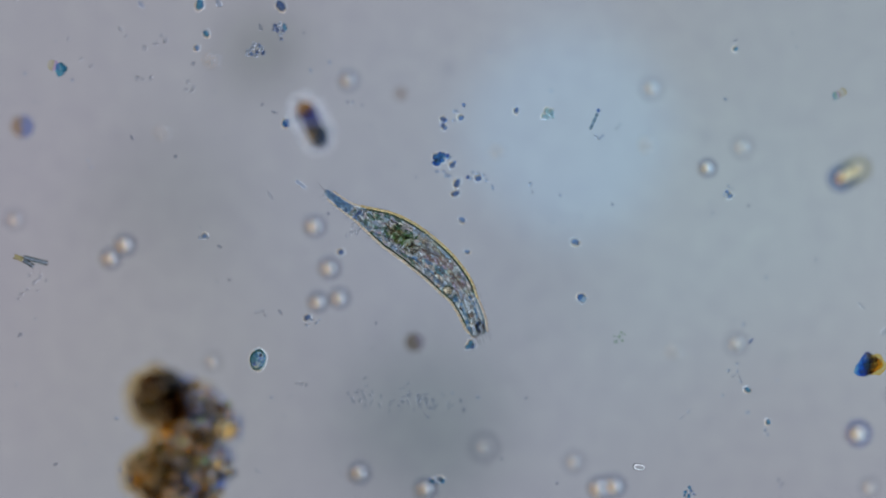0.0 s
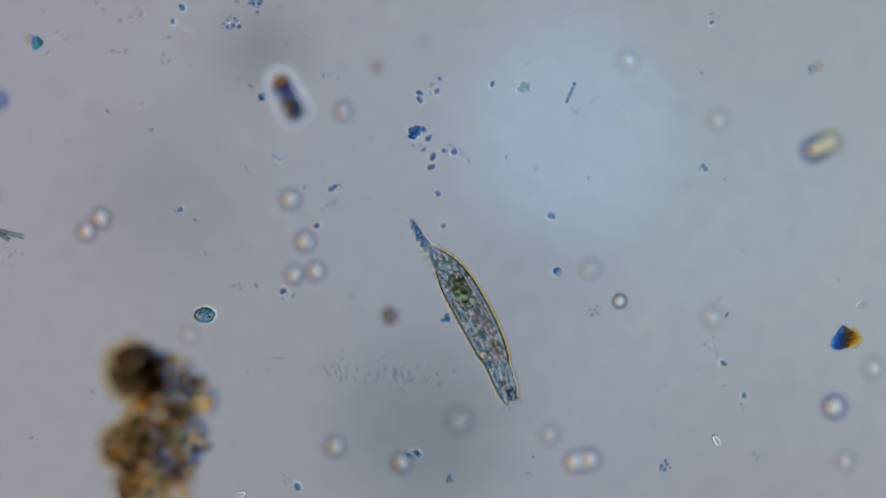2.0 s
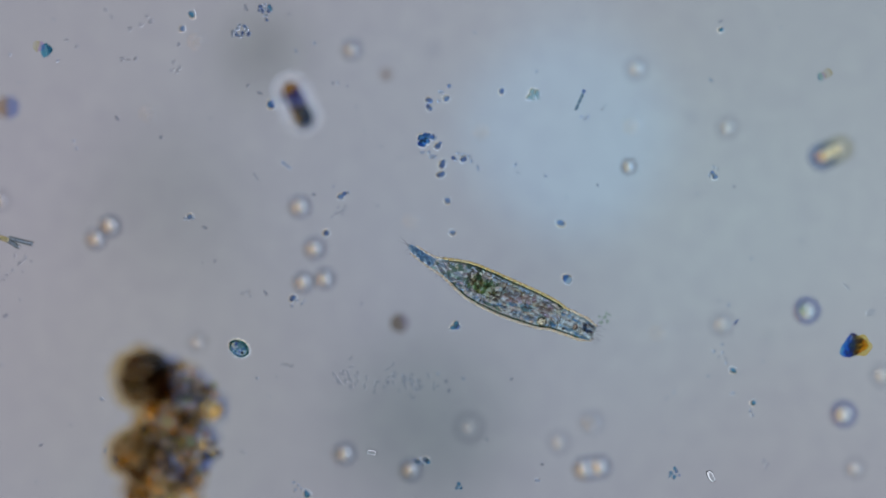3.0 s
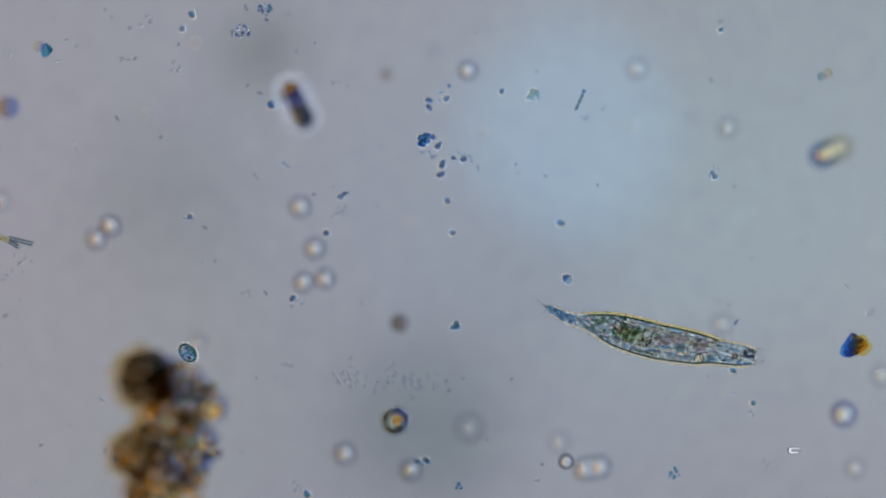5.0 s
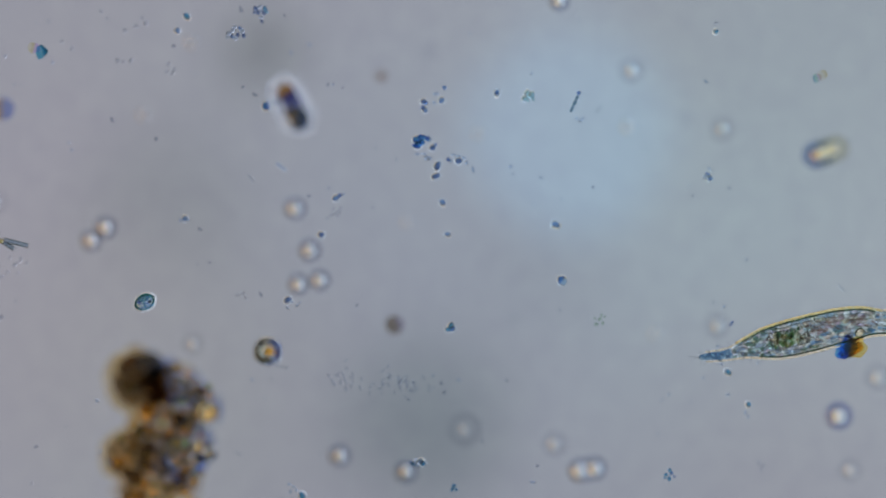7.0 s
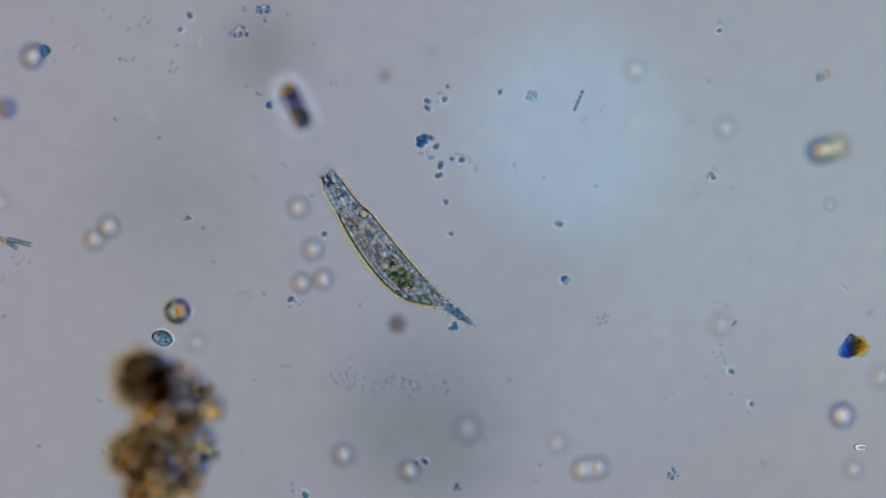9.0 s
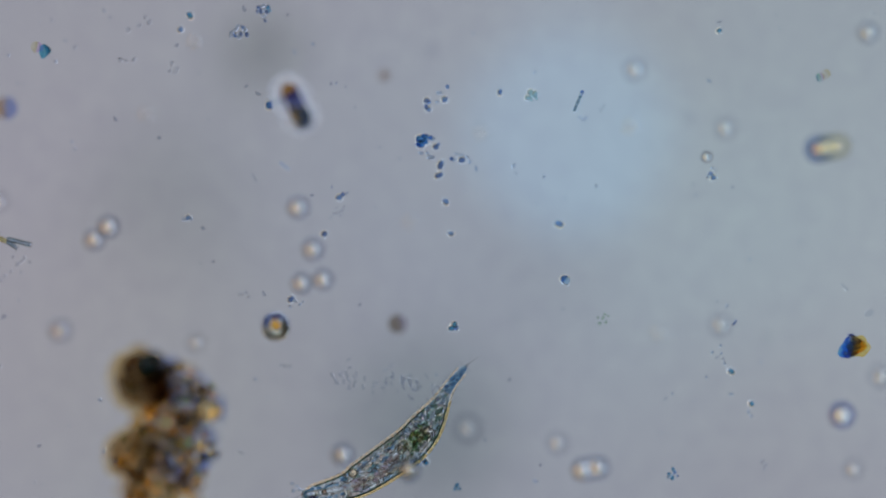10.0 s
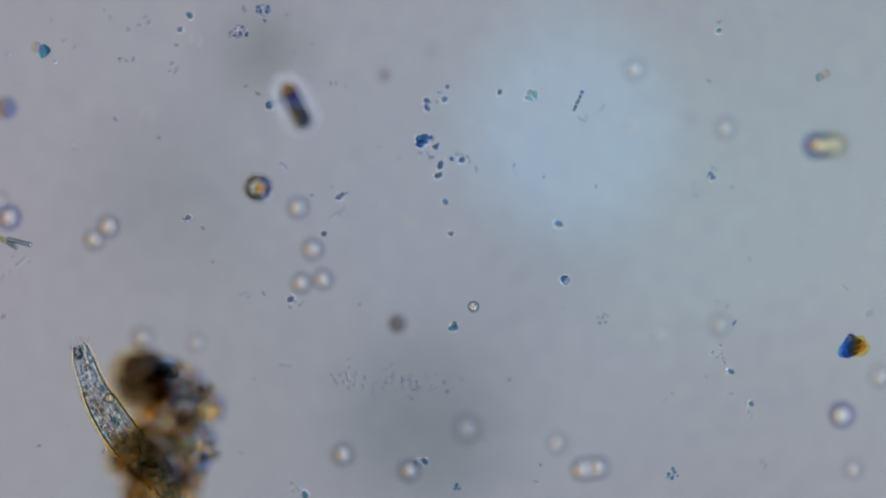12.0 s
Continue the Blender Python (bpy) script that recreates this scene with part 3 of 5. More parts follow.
for u, v, s in ((531, 366, 20), (557, 440, 20), (537, 500, 19), (575, 493, 19), (170, 423, 19), (195, 400, 20), (610, 803, 20), (727, 832, 20)):
    spore(u, v, s)
spore(830, 757, 27, 0.5, "large faint mottled spore with a soft rim", z=0.0105, core=0.24)
pair = tagged(new("double_spore"), "two clear round spores joined in one dark wall", "spore", "round spores")
pair.matrix_basis = Matrix.Translation(spot(1048, 828, 0.0088)) @ Matrix.Rotation(radians(8), 4, "Z")
bm = bmesh.new()
add_ring(bm, 18 * K, 18 * K, 5 * K, 6 * K, 40, 8, 13 * K)
part("wall", bm, M_WALL, pair, "dark oblong wall")
for dx in (-15, 14):
    bm = bmesh.new()
    add_ball(bm, (0, 0, 0), (13 * K, 13 * K, 13 * K), 3, 0.02, dx)
    part("core", bm, M_SPORE, pair, "bright clear core").location = (dx * K, 0, 0)
spore(1493, 733, 23, 1.0, "round spore with a blue rim and amber-white middle", wall=M_WALL_BLUE)
for u, v, s in ((1287, 226, 19), (1278, 574, 20), (1562, 665, 21), (990, 783, 20), (350, 606, 17), (0, 355, 19), (1513, 829, 19), (1127, 122, 20)):
    spore(u, v, s, 0.5, "faint clear round spore with a soft rim", z=0.0105)
for u, v, s in ((765, 88, 15), (1220, 205, 14), (1362, 593, 14), (917, 560, 15)):
    droplet(u, v, s, M_SPORE_SOFT, "very faint clear droplet above the glass", "faint droplets", 0.014)
for u, v, s in ((348, 72, 10), (262, 200, 9), (1120, 222, 10), (1168, 588, 9), (730, 390, 9), (855, 233, 9)):
    droplet(u, v, s, M_SPORE, "faint bright clear droplet above the glass", "faint droplets", 0.0140)
droplet(707, 572, 18, two_tone("grey_brown_spore", (0.66, 0.61, 0.55), (0.74, 0.71, 0.78), (1, 0.2, 0), 0.78, 0), "grey-brown round spore, evenly dark", "brown spores")
droplet(683, 132, 14, clear("faint_brown", (0.87, 0.83, 0.80), (0.92, 0.89, 0.87)), "faint brown round spore", "brown spores")
droplet(14, 190, 22, two_tone("amber_violet_spore", (0.86, 0.72, 0.56), (0.66, 0.72, 0.92), (1, 0, 0), 0.4, 0), "round spore, amber on one flank and violet on the other", "brown spores")

# dark two-lobed rod, high above the sharp plane
alga = tagged(new("two_lobed_alga"), "dark two-lobed algal cell, brown and blue-black", "alga")
alga.location = spot(530, 188, 0)
bm = bmesh.new()
add_ball(bm, (0, 0, 0), (0.0046, 0.0048, 0.0045), 3, 0.08, 1)
lobe = part("lobe", bm, two_tone("brown_lobe", (0.36, 0.36, 0.60), (0.84, 0.60, 0.26), (-0.6, 0.8, 0), 0.15, 0), alga, "brown upper lobe")
lobe.location = (-11 * K, 22 * K, 0.0125)
bm = bmesh.new()
add_ball(bm, (0, 0, 0), (0.0050, 0.0058, 0.0045), 3, 0.08, 2)
lobe = part("lobe", bm, two_tone("blue_black_lobe", (0.90, 0.72, 0.42), (0.32, 0.38, 0.44), (1, -0.4, 0), 0.16, 0), alga, "blue-black lower lobe")
lobe.location = (9 * K, -20 * K, 0.0125)
bm = bmesh.new()
add_ball(bm, (0, 0, 0), (0.0042, 0.0060, 0.0056), 3, 0.08, 3)
lobe = part("waist", bm, clear("violet_waist", (0.46, 0.50, 0.74), (0.66, 0.72, 0.90)), alga, "violet waist between the lobes")
lobe.location = (-1 * K, 2 * K, 0.0125)
# clear ring added round the cell to bend lamp light into a halo
bm = bmesh.new()
add_ring(bm, 28 * K, 26 * K, 8 * K, 8 * K, 40, 10, 22 * K)
# the pale blue patch is a highlight painted as a tint
for x, y, rx, ry, c0, c1, say in ((-11, -10, 5, 10, (0.84, 0.64, 0.34), (0.97, 0.84, 0.58), "amber flank"), (4, -9, 6, 6, (0.50, 0.66, 0.88), (0.74, 0.88, 1.0), "painted pale blue gleam"), (14, -28, 8, 6, (0.40, 0.50, 0.78), (0.66, 0.76, 0.95), "violet-blue tip")):
    patch = bmesh.new()
    add_ball(patch, (0, 0, 0), (rx * K, ry * K, 0.0016), 3, 0.15, x)
    part("patch", patch, clear(say.replace(" ", "_"), c0, c1, 300), alga, say).location = (x * K, y * K, 0.0125)
alga_halo = part("alga_halo", bm, lens("halo_lens", 1.5, (0.95, 0.97, 1.0), (1.0, 1.0, 1.0), 200), alga, "clear ring added for a bright halo round the cell")
alga_halo.matrix_basis = Matrix.Translation((-1 * K, 1 * K, 0.0110)) @ Matrix.Rotation(radians(-64.5), 4, "Z")


# ---- the brown clump ----
def detritus():
    clump = tagged(new("detritus_clump"), "dark brown clump of decaying plant matter, amber grains", "detritus")
    clump.location = spot(300, 740, 0)
    base = clump.location.copy()
    m_dark = clear("dark_humus", (0.52, 0.50, 0.50), (0.78, 0.70, 0.61), 320, (0.42, 0.60))
    m_shell = clear("amber_shell", (0.82, 0.75, 0.63), (0.95, 0.91, 0.82), 200, (0.40, 0.60))
    m_mass = clear("brown_humus", (0.66, 0.62, 0.56), (0.98, 0.94, 0.85), 150, (0.42, 0.60))
    m_tan = clear("tan_humus", (0.62, 0.56, 0.51), (0.98, 0.94, 0.86), 190, (0.42, 0.58))
    m_black = clear("black_humus", (0.66, 0.62, 0.59), (0.92, 0.88, 0.83), 200, (0.40, 0.62))
    m_slate = clear("slate_humus", (0.60, 0.63, 0.67), (0.86, 0.88, 0.91), 200, (0.40, 0.62))
    m_navy = clear("navy_humus", (0.46, 0.54, 0.76), (0.74, 0.81, 0.95), 200, (0.40, 0.62))
    m_rust = clear("rust_humus", (0.66, 0.50, 0.36), (0.86, 0.74, 0.60), 200, (0.40, 0.62))
    m_amber = clear("amber_humus", (0.84, 0.66, 0.34), (0.98, 0.88, 0.62), 200, (0.40, 0.62))
    # these two tints paint the objective's colour fringe: amber left, blue right
    m_fringe = clear("amber_lens_fringe", (0.96, 0.88, 0.70), (1.0, 0.95, 0.84), 200, (0.40, 0.60))
    m_blue = clear("bluish_lens_fringe", (0.66, 0.73, 0.96), (0.90, 0.94, 1.0), 200, (0.40, 0.60))
    m_bright = lens("amber_bead", 1.5, (1.0, 0.74, 0.34), (1.0, 0.92, 0.70), 300)

    def lobe(name, u, v, ru, rv, z, rz, seed, label, mat=None, lens_fringe=0):
        bm = bmesh.new()
        add_ball(bm, (0, 0, 0), (ru * K, rv * K, rz), 4, 0.20, seed)
        for w in bm.verts:
            w.co *= 1 + 0.12 * noise.noise(w.co * 300 + Vector((seed, 0, 0)))
        ob = part(name, bm, mat or m_mass, clump, label)
        ob.location = spot(u, v, z) - base
        if lens_fringe:
            bm = bmesh.new()
            add_ball(bm, (0, 0, 0), ((ru + 7) * K, (rv + 6) * K, rz * 0.8), 3, 0.12, seed)
            fo = part("lens_fringe", bm, m_fringe if lens_fringe < 0 else m_blue, ob, "amber lens fringe" if lens_fringe < 0 else "bluish lens fringe")
            fo.location = (lens_fringe * K, lens_fringe * K * 0.25, -0.001)
        return ob

    lobe("lobe", 254, 669, 51, 55, 0.0130, 0.0042, 3, "round amber-brown upper lobe", m_shell, -7)
    lobe("lobe", 257, 672, 43, 45, 0.0126, 0.0032, 4, "dark heart of the upper lobe", m_dark)
    lobe("lobe", 246, 814, 38, 36, 0.0130, 0.0030, 9, "dark heart of the lower lobe", m_tan)
    lobe("lobe", 296, 676, 24, 34, 0.0132, 0.0036, 5, "tan crown", m_tan, 8)
    lobe("lobe", 312, 752, 46, 27, 0.0130, 0.0036, 15, "amber waist", m_mass)
    lobe("lobe", 240, 803, 42, 42, 0.0130, 0.0038, 8, "brown lower lobe", m_shell, -8)
    lobe("lobe", 280, 874, 46, 28, 0.0130, 0.0036, 13, "brown bottom lobe", m_mass, -8)
    m_veil = clear("brown_veil", (0.90, 0.84, 0.78), (1.0, 0.97, 0.93), 130, (0.40, 0.60))
    for u, v, ru, rv, du, say in ((334, 704, 40, 46, 9, "bluish lens fringe"), (298, 744, 52, 34, 0, ""), (242, 806, 50, 46, 0, ""), (318, 808, 42, 46, 9, "bluish lens fringe"), (288, 876, 76, 48, 0, ""), (318, 674, 40, 40, 0, "")):
        bm = bmesh.new()
        add_ball(bm, (0, 0, 0), (ru * K, rv * K, 0.0036), 4, 0.16, u)
        ob = part("veil", bm, m_veil, clump, "thin brown slimy veil")
        ob.location = spot(u, v, 0.0130) - base
        if du:
            bm = bmesh.new()
            add_ball(bm, (0, 0, 0), (ru * K * 0.98, rv * K, 0.0030), 3, 0.14, u)
            fo = part("lens_fringe", bm, m_blue if du > 0 else m_fringe, ob, say)
            fo.location = (du * K, 0, 0)
    # dark and coloured flakes through the mass
    for u, v, ru, rv, mat, say in (
        (292, 704, 22, 28, m_black, "black-brown flake"), (322, 742, 17, 15, m_black, "black flake"), 
        (318, 862, 26, 16, m_black, "black-brown flake"), (255, 786, 22, 25, m_slate, "slate grey flake"), (300, 803, 15, 13, m_slate, "slate flake"), (298, 786, 28, 20, m_black, "black-brown flake"), (286, 812, 20, 30, m_black, "black-brown flake"), (278, 692, 20, 24, m_tan, "brown flake"), (246, 676, 22, 24, m_slate, "slate grey flake"), (340, 850, 22, 20, m_black, "black-brown flake"), (268, 636, 28, 15, m_navy, "navy crown"), (288, 690, 12, 16, m_rust, "rust-brown flake"), (305, 768, 14, 9, m_rust, "rust-brown flake"), (330, 838, 11, 10, m_rust, "rust-brown flake"), (352, 705, 20, 11, m_black, "black-brown flake"), (352, 752, 16, 7, m_black, "black-brown flake"), (394, 722, 6, 22, m_navy, "blue flake"), (368, 700, 16, 8, m_black, "black-brown flake"), (366, 757, 16, 8, m_navy, "blue flake"), (378, 776, 10, 9, m_navy, "blue flake"), (376, 806, 10, 9, m_navy, "blue flake"),
        (289, 653, 26, 16, m_navy, "blue-black crown"), (361, 821, 11, 10, m_navy, "blue flake"), (326, 748, 8, 14, m_navy, "blue-black flake"), (268, 727, 15, 12, m_amber, "amber flake"),
        (245, 745, 12, 12, m_amber, "amber flake"), (320, 796, 12, 9, m_amber, "amber flake"), (275, 763, 11, 10, m_amber, "amber flake"), (336, 820, 9, 13, m_amber, "amber-brown flake"), (246, 866, 30, 16, m_tan, "tan flake")):
        bm = bmesh.new()
        add_ball(bm, (0, 0, 0), (ru * K, rv * K, 0.0022), 3, 0.25, u)
        ob = part("flake", bm, mat, clump, say)
        ob.location = spot(u, v, 0.0130) - base
    # the foot on which it stands
    bm = bmesh.new()
    add_ball(bm, (0, 0, 0), (20 * K, 20 * K, 0.0066), 3, 0.15, 21)
    low = min(w.co.z for w in bm.verts)
    ob = part("foot", bm, m_mass, clump, "brown foot on the glass")
    ob.location = spot(336, 742, -low) - base
    rr = random.Random(12)
    shapes = []
    for i in range(5):
        bm = bmesh.new()
        add_ball(bm, (0, 0, 0), (1, 0.9, 0.8), 2, 0.25, i * 7)
        me = bpy.data.meshes.new("grain")
        bm.to_mesh(me)
        bm.free()
        for p in me.polygons:
            p.use_smooth = True
        shapes.append(me)
    # one colour a grain: the grains share their shapes
    m_grain, nt, out = nodes_of("humus_grain")
    info = nt.nodes.new("ShaderNodeObjectInfo")
    r = nt.nodes.new("ShaderNodeValToRGB")
    r.color_ramp.interpolation = "CONSTANT"
    cols = [(0.40, 0.38, 0.38), (0.52, 0.44, 0.32), (0.80, 0.62, 0.34), (1.0, 0.82, 0.42), (0.44, 0.49, 0.58), (0.86, 0.68, 0.42), (0.56, 0.68, 0.96), (0.74, 0.78, 0.50)]
    e = r.color_ramp.elements
    while len(e) < len(cols):
        e.new(0.5)
    for i, c in enumerate(cols):
        e[i].position, e[i].color = i / len(cols), (*c, 1)
    nt.links.new(info.outputs["Random"], r.inputs["Fac"])
    t = nt.nodes.new("ShaderNodeBsdfTransparent")
    nt.links.new(r.outputs["Color"], t.inputs["Color"])
    nt.links.new(t.outputs[0], out.inputs["Surface"])
    for me in shapes:
        me.materials.append(m_grain)
    beads = [(374, 726, 20), (352, 733, 9), (357, 788, 13), (320, 648, 10), (218, 815, 11), (265, 853, 10), (352, 850, 8), (378, 800, 7), (370, 690, 6), (332, 672, 7), (338, 828, 8), (352, 764, 7), (310, 762, 9),
             (335, 868, 10), (268, 735, 9), (312, 690, 6), (290, 770, 6)]
    while len(beads) < 78:
        cu, cv, cr = rr.choice([(340, 712, 50), (310, 742, 40), (330, 800, 50), (310, 866, 50), (322, 672, 34)])
        a, q = rr.uniform(0, 2 * math.pi), cr * math.sqrt(rr.random())
        u, v, s = cu + q * math.cos(a), cv + q * math.sin(a), rr.uniform(3.5, 7.5)
        if all(math.hypot(u - bu, v - bv) > bs + s + 1.5 for bu, bv, bs in beads) and math.hypot(u - 257, v - 670) > 52:
            beads.append((u, v, s))
    centres = [(362, 700, 26, 26), (366, 800, 24, 22), (254, 668, 42, 36), (308, 680, 36, 40), (346, 712, 44, 70), (300, 742, 42, 50), (246, 804, 48, 40), (336, 802, 46, 70), (285, 876, 60, 54)]
    spots = [c for c in centres for _ in range(c[3])]
    for cu, cv, cr, _ in spots:
        a, q = rr.uniform(0, 2 * math.pi), cr * math.sqrt(rr.random())
        u, v, s = cu + q * math.cos(a), cv + q * math.sin(a), rr.uniform(3.5, 8.0)
        # none over a bead
        if any(math.hypot(u - bu, v - bv) < bs * 0.9 + s * 0.5 for bu, bv, bs in beads):
            continue
        ob = new("grain", rr.choice(shapes))
        ob.parent = clump
        ob.scale = (s * K, s * K, s * K * 0.8)
        ob.rotation_euler = (0, 0, rr.uniform(0, 6))
        ob.location = spot(u, v, rr.uniform(0.0085, 0.0115)) - base
    m_sorts = [m_bright, m_bright, lens("orange_bead", 1.5, (1.0, 0.66, 0.28), (1.0, 0.84, 0.52), 300), lens("yellow_bead", 1.5, (1.0, 0.90, 0.50), (1.0, 0.98, 0.80), 300),
               lens("pale_bead", 1.5, (0.86, 0.94, 1.0), (1.0, 1.0, 1.0), 300), lens("blue_bead", 1.5, (0.60, 0.74, 0.96), (0.80, 0.90, 1.0), 300), lens("green_bead", 1.5, (0.62, 0.80, 0.46), (0.86, 0.95, 0.66), 300)]
    for u, v, s in beads:
        bm = bmesh.new()
        add_ball(bm, (0, 0, 0), (s * K, s * K * 0.9, s * K * 0.8), 3, 0.05, u)
        ob = part("bead", bm, m_bright if s > 8 else rr.choice(m_sorts), clump, "clear shining bead")
        ob.location = spot(u, v, 0.0096) - base


detritus()


# ---- swimmers and drifters ----
def swim(ob, rows, z, turns=None, ride=False):
    """Key a drifting thing: rows of seconds and place in the field (ride: on the slide at rest); z: its height, or seconds and heights; turns: seconds and degrees."""
    keyed = []
    for i, (t, u, v) in enumerate(rows):
        a = 0.0
        if turns:
            ts = [r[0] for r in turns]
            a = float(np.interp(t, ts, [r[1] for r in turns]))
        h = z if isinstance(z, float) else float(np.interp(t, [r[0] for r in z], [r[1] for r in z]))
        keyed.append((t, Matrix.Translation(spot(u, v, h) if ride else spot_at(t, u, v, h)) @ Matrix.Rotation(radians(a), 4, "Z")))
    walk(ob, keyed)


def oval_cell():
    cell = tagged(new("oval_cell"), "bright blue oval algal cell with a yellow rim", "cell")
    bm = bmesh.new()
    add_ball(bm, (0, 0, 0), (19 * K, 14 * K, 0.0022), 3, 0.04, 4)
    part("cell_wall", bm, lens("cell_wall", 1.22, (0.92, 0.96, 0.92), (1.0, 1.0, 0.96), 200), cell, "clear yellow-green cell wall")
    bm = bmesh.new()
    add_ball(bm, (0, 0, 0), (14 * K, 10.5 * K, 0.0014), 3, 0.12, 6)
    part("chloroplast", bm, clear("blue_plastid", (0.58, 0.72, 1.0), (1.0, 1.0, 1.0), 800, (0.42, 0.56)), cell, "mottled blue chloroplast")
    bm = bmesh.new()
    add_ring(bm, 16 * K, 11.5 * K, 1.7 * K, 1.6 * K)
    part("rim", bm, two_tone("green_cell_rim", (0.50, 0.70, 0.80), (0.16, 0.46, 0.50), (0, 1, 0), 0.25, 0), cell, "dark green rim")
    bm = bmesh.new()
    add_ball(bm, (2 * K, 5.5 * K, 0), (11 * K, 5 * K, 0.0012), 3, 0.15, 8)
    part("plastid", bm, clear("teal_cup", (0.44, 0.70, 0.78), (0.74, 0.90, 0.94), 600), cell, "teal cup-shaped plastid")
    bm = bmesh.new()
    add_ball(bm, (9 * K, -3 * K, 0.0006), (3.2 * K, 2.8 * K, 0.0008), 2, 0.15, 9)
    part("eyespot", bm, clear("dark_spot", (0.12, 0.20, 0.34), (0.30, 0.42, 0.56), 600), cell, "dark spot")
    halo_rim(cell, (18 * K, 13 * K), -0.0022, 3.5)
    rr = random.Random(3)
    bm = bmesh.new()
    for i in range(9):
        a, q = rr.uniform(0, 6.28), rr.uniform(2, 10)
        add_ball(bm, (q * 1.25 * K * math.cos(a), q * 0.8 * K * math.sin(a), rr.uniform(-0.001, 0.001)), (rr.uniform(1.5, 3.2) * K,) * 3, 1, 0.1, i)
    part("granules", bm, motley("cell_granules", [(0.58, 0.66, 0.96), (0.98, 0.99, 1), (0.60, 0.84, 0.84), (0.98, 0.99, 1)]), cell)
    return cell


def amber_bead(name, label, s=25):
    bead = tagged(new(name), label, "cell", "amber cells")
    bm = bmesh.new()
    add_ring(bm, s * 0.80 * K, s * 0.78 * K, s * 0.22 * K, s * 0.24 * K)
    part("cell_wall", bm, two_tone(name + "_wall", (0.66, 0.66, 0.62), (0.66, 0.70, 0.82), (1, -0.2, 0), 0.35, 0), bead, "grey cell wall")
    for x, y, rx, ry, c0, c1, say in ((-13, 12, 7, 8, (0.40, 0.43, 0.46), (0.70, 0.72, 0.74), "dark grey plastid"), (-5, -15, 12, 6, (0.46, 0.42, 0.32), (0.74, 0.68, 0.52), "olive plastid"),
                                      (11, 14, 9, 7, (0.40, 0.48, 0.66), (0.68, 0.76, 0.90), "slate blue plastid"), (16, -3, 6, 9, (0.50, 0.44, 0.56), (0.76, 0.68, 0.78), "violet plastid"), (-17, -6, 5, 8, (0.50, 0.48, 0.42), (0.80, 0.76, 0.68), "brown plastid")):
        bm = bmesh.new()
        add_ball(bm, (0, 0, 0), (rx * K, ry * K, 0.0016), 3, 0.25, x)
        part("plastid", bm, clear(say.replace(" ", "_"), c0, c1, 350), bead, say).location = (x * K, y * K, 0)
    bm = bmesh.new()
    add_ball(bm, (2 * K, 0, 0.0005), (9.5 * K, 9 * K, 0.0024), 3, 0.08, 14)
    part("oil_drop", bm, lens(name + "_oil", 1.5, (1.0, 0.60, 0.20), (1.0, 0.88, 0.48), 300), bead, "orange oil drop")
    bm = bmesh.new()
    add_ball(bm, (-8 * K, 1 * K, 0.0008), (6.5 * K, 7.5 * K, 0.0020), 3, 0.08, 15)
    part("vacuole", bm, lens(name + "_vacuole", 1.5, (0.86, 0.98, 0.96), (1.0, 1.0, 1.0), 300), bead, "clear vacuole")
    halo_rim(bead, (s * 0.95 * K, s * 0.93 * K), -0.001, 4)
    return bead


def small_ring(label, s, strength=1.0, wall=None, thick=0.30):
    return spore(0, 0, s, strength, label, "swimming spores", name="swimming_spore", wall=wall, thick=thick)


def valve(u, v):
    """A clear oblong shell with a bright groove."""
    shell = tagged(new("diatom"), "clear oblong diatom shell with a bright yellowish groove", "diatom")
    bm = bmesh.new()
    add_ring(bm, 17 * K, 17 * K, 6.5 * K, 6 * K, 40, 8, 18 * K)
    part("shell", bm, two_tone("diatom_shell", (0.60, 0.66, 0.80), (0.90, 0.88, 0.80), (1, 0, 0), 0.42, 0), shell, "dark grey glassy shell")
    for y, x0, x1 in ((17, -10, 12), (-17, -14, 10)):
        bm = bmesh.new()
        add_capsule(bm, (x0 * K, y * K, 0), (x1 * K, y * K, 0), 5 * K, 10, 0.7)
        part("flank", bm, clear("dark_flank", (0.62, 0.67, 0.70), (0.80, 0.83, 0.85), 300), shell, "dark glassy flank")
    bm = bmesh.new()
    add_capsule(bm, (-20 * K, 0, 0), (17 * K, 0, 0), 7.8 * K, 16)
    part("groove", bm, two_tone("yellow_plastid", (1.0, 0.58, 0.30), (1.0, 0.92, 0.72), (1, 0, 0), 0.15, 1.5, 0.0), shell, "bright yellowish groove")
    return shell


# ---- the ciliate: rigid slices along its axis ----
SLICES = 33
LONG = 396.0            # length, in 1568ths of the field
# half widths of the two flanks, from the tail tip to the blunt end
BACK = [(0, 4), (0.03, 6.5), (0.09, 7), (0.15, 9), (0.2, 14), (0.25, 20), (0.3, 26), (0.36, 30), (0.44, 32), (0.54, 32), (0.64, 31), (0.73, 28.5), (0.79, 25.5), (0.83, 21), (0.88, 20), (0.95, 18), (1.0, 11)]
BELLY = [(0, 4), (0.03, 6.5), (0.09, 7), (0.15, 9), (0.2, 12), (0.25, 17), (0.3, 23), (0.36, 28), (0.44, 30), (0.54, 30.5), (0.64, 29), (0.7, 27.5), (0.745, 26), (0.785, 21), (0.84, 19.5), (0.95, 18), (1.0, 11)]
BODY_Z = 0.0029


def half(s, side):
    """Half the body's width at s of its length, on the back (side 1) or the belly (side -1)."""
    rows = BACK if side > 0 else BELLY
    return float(np.interp(s, [a for a, _ in rows], [b for _, b in rows]))


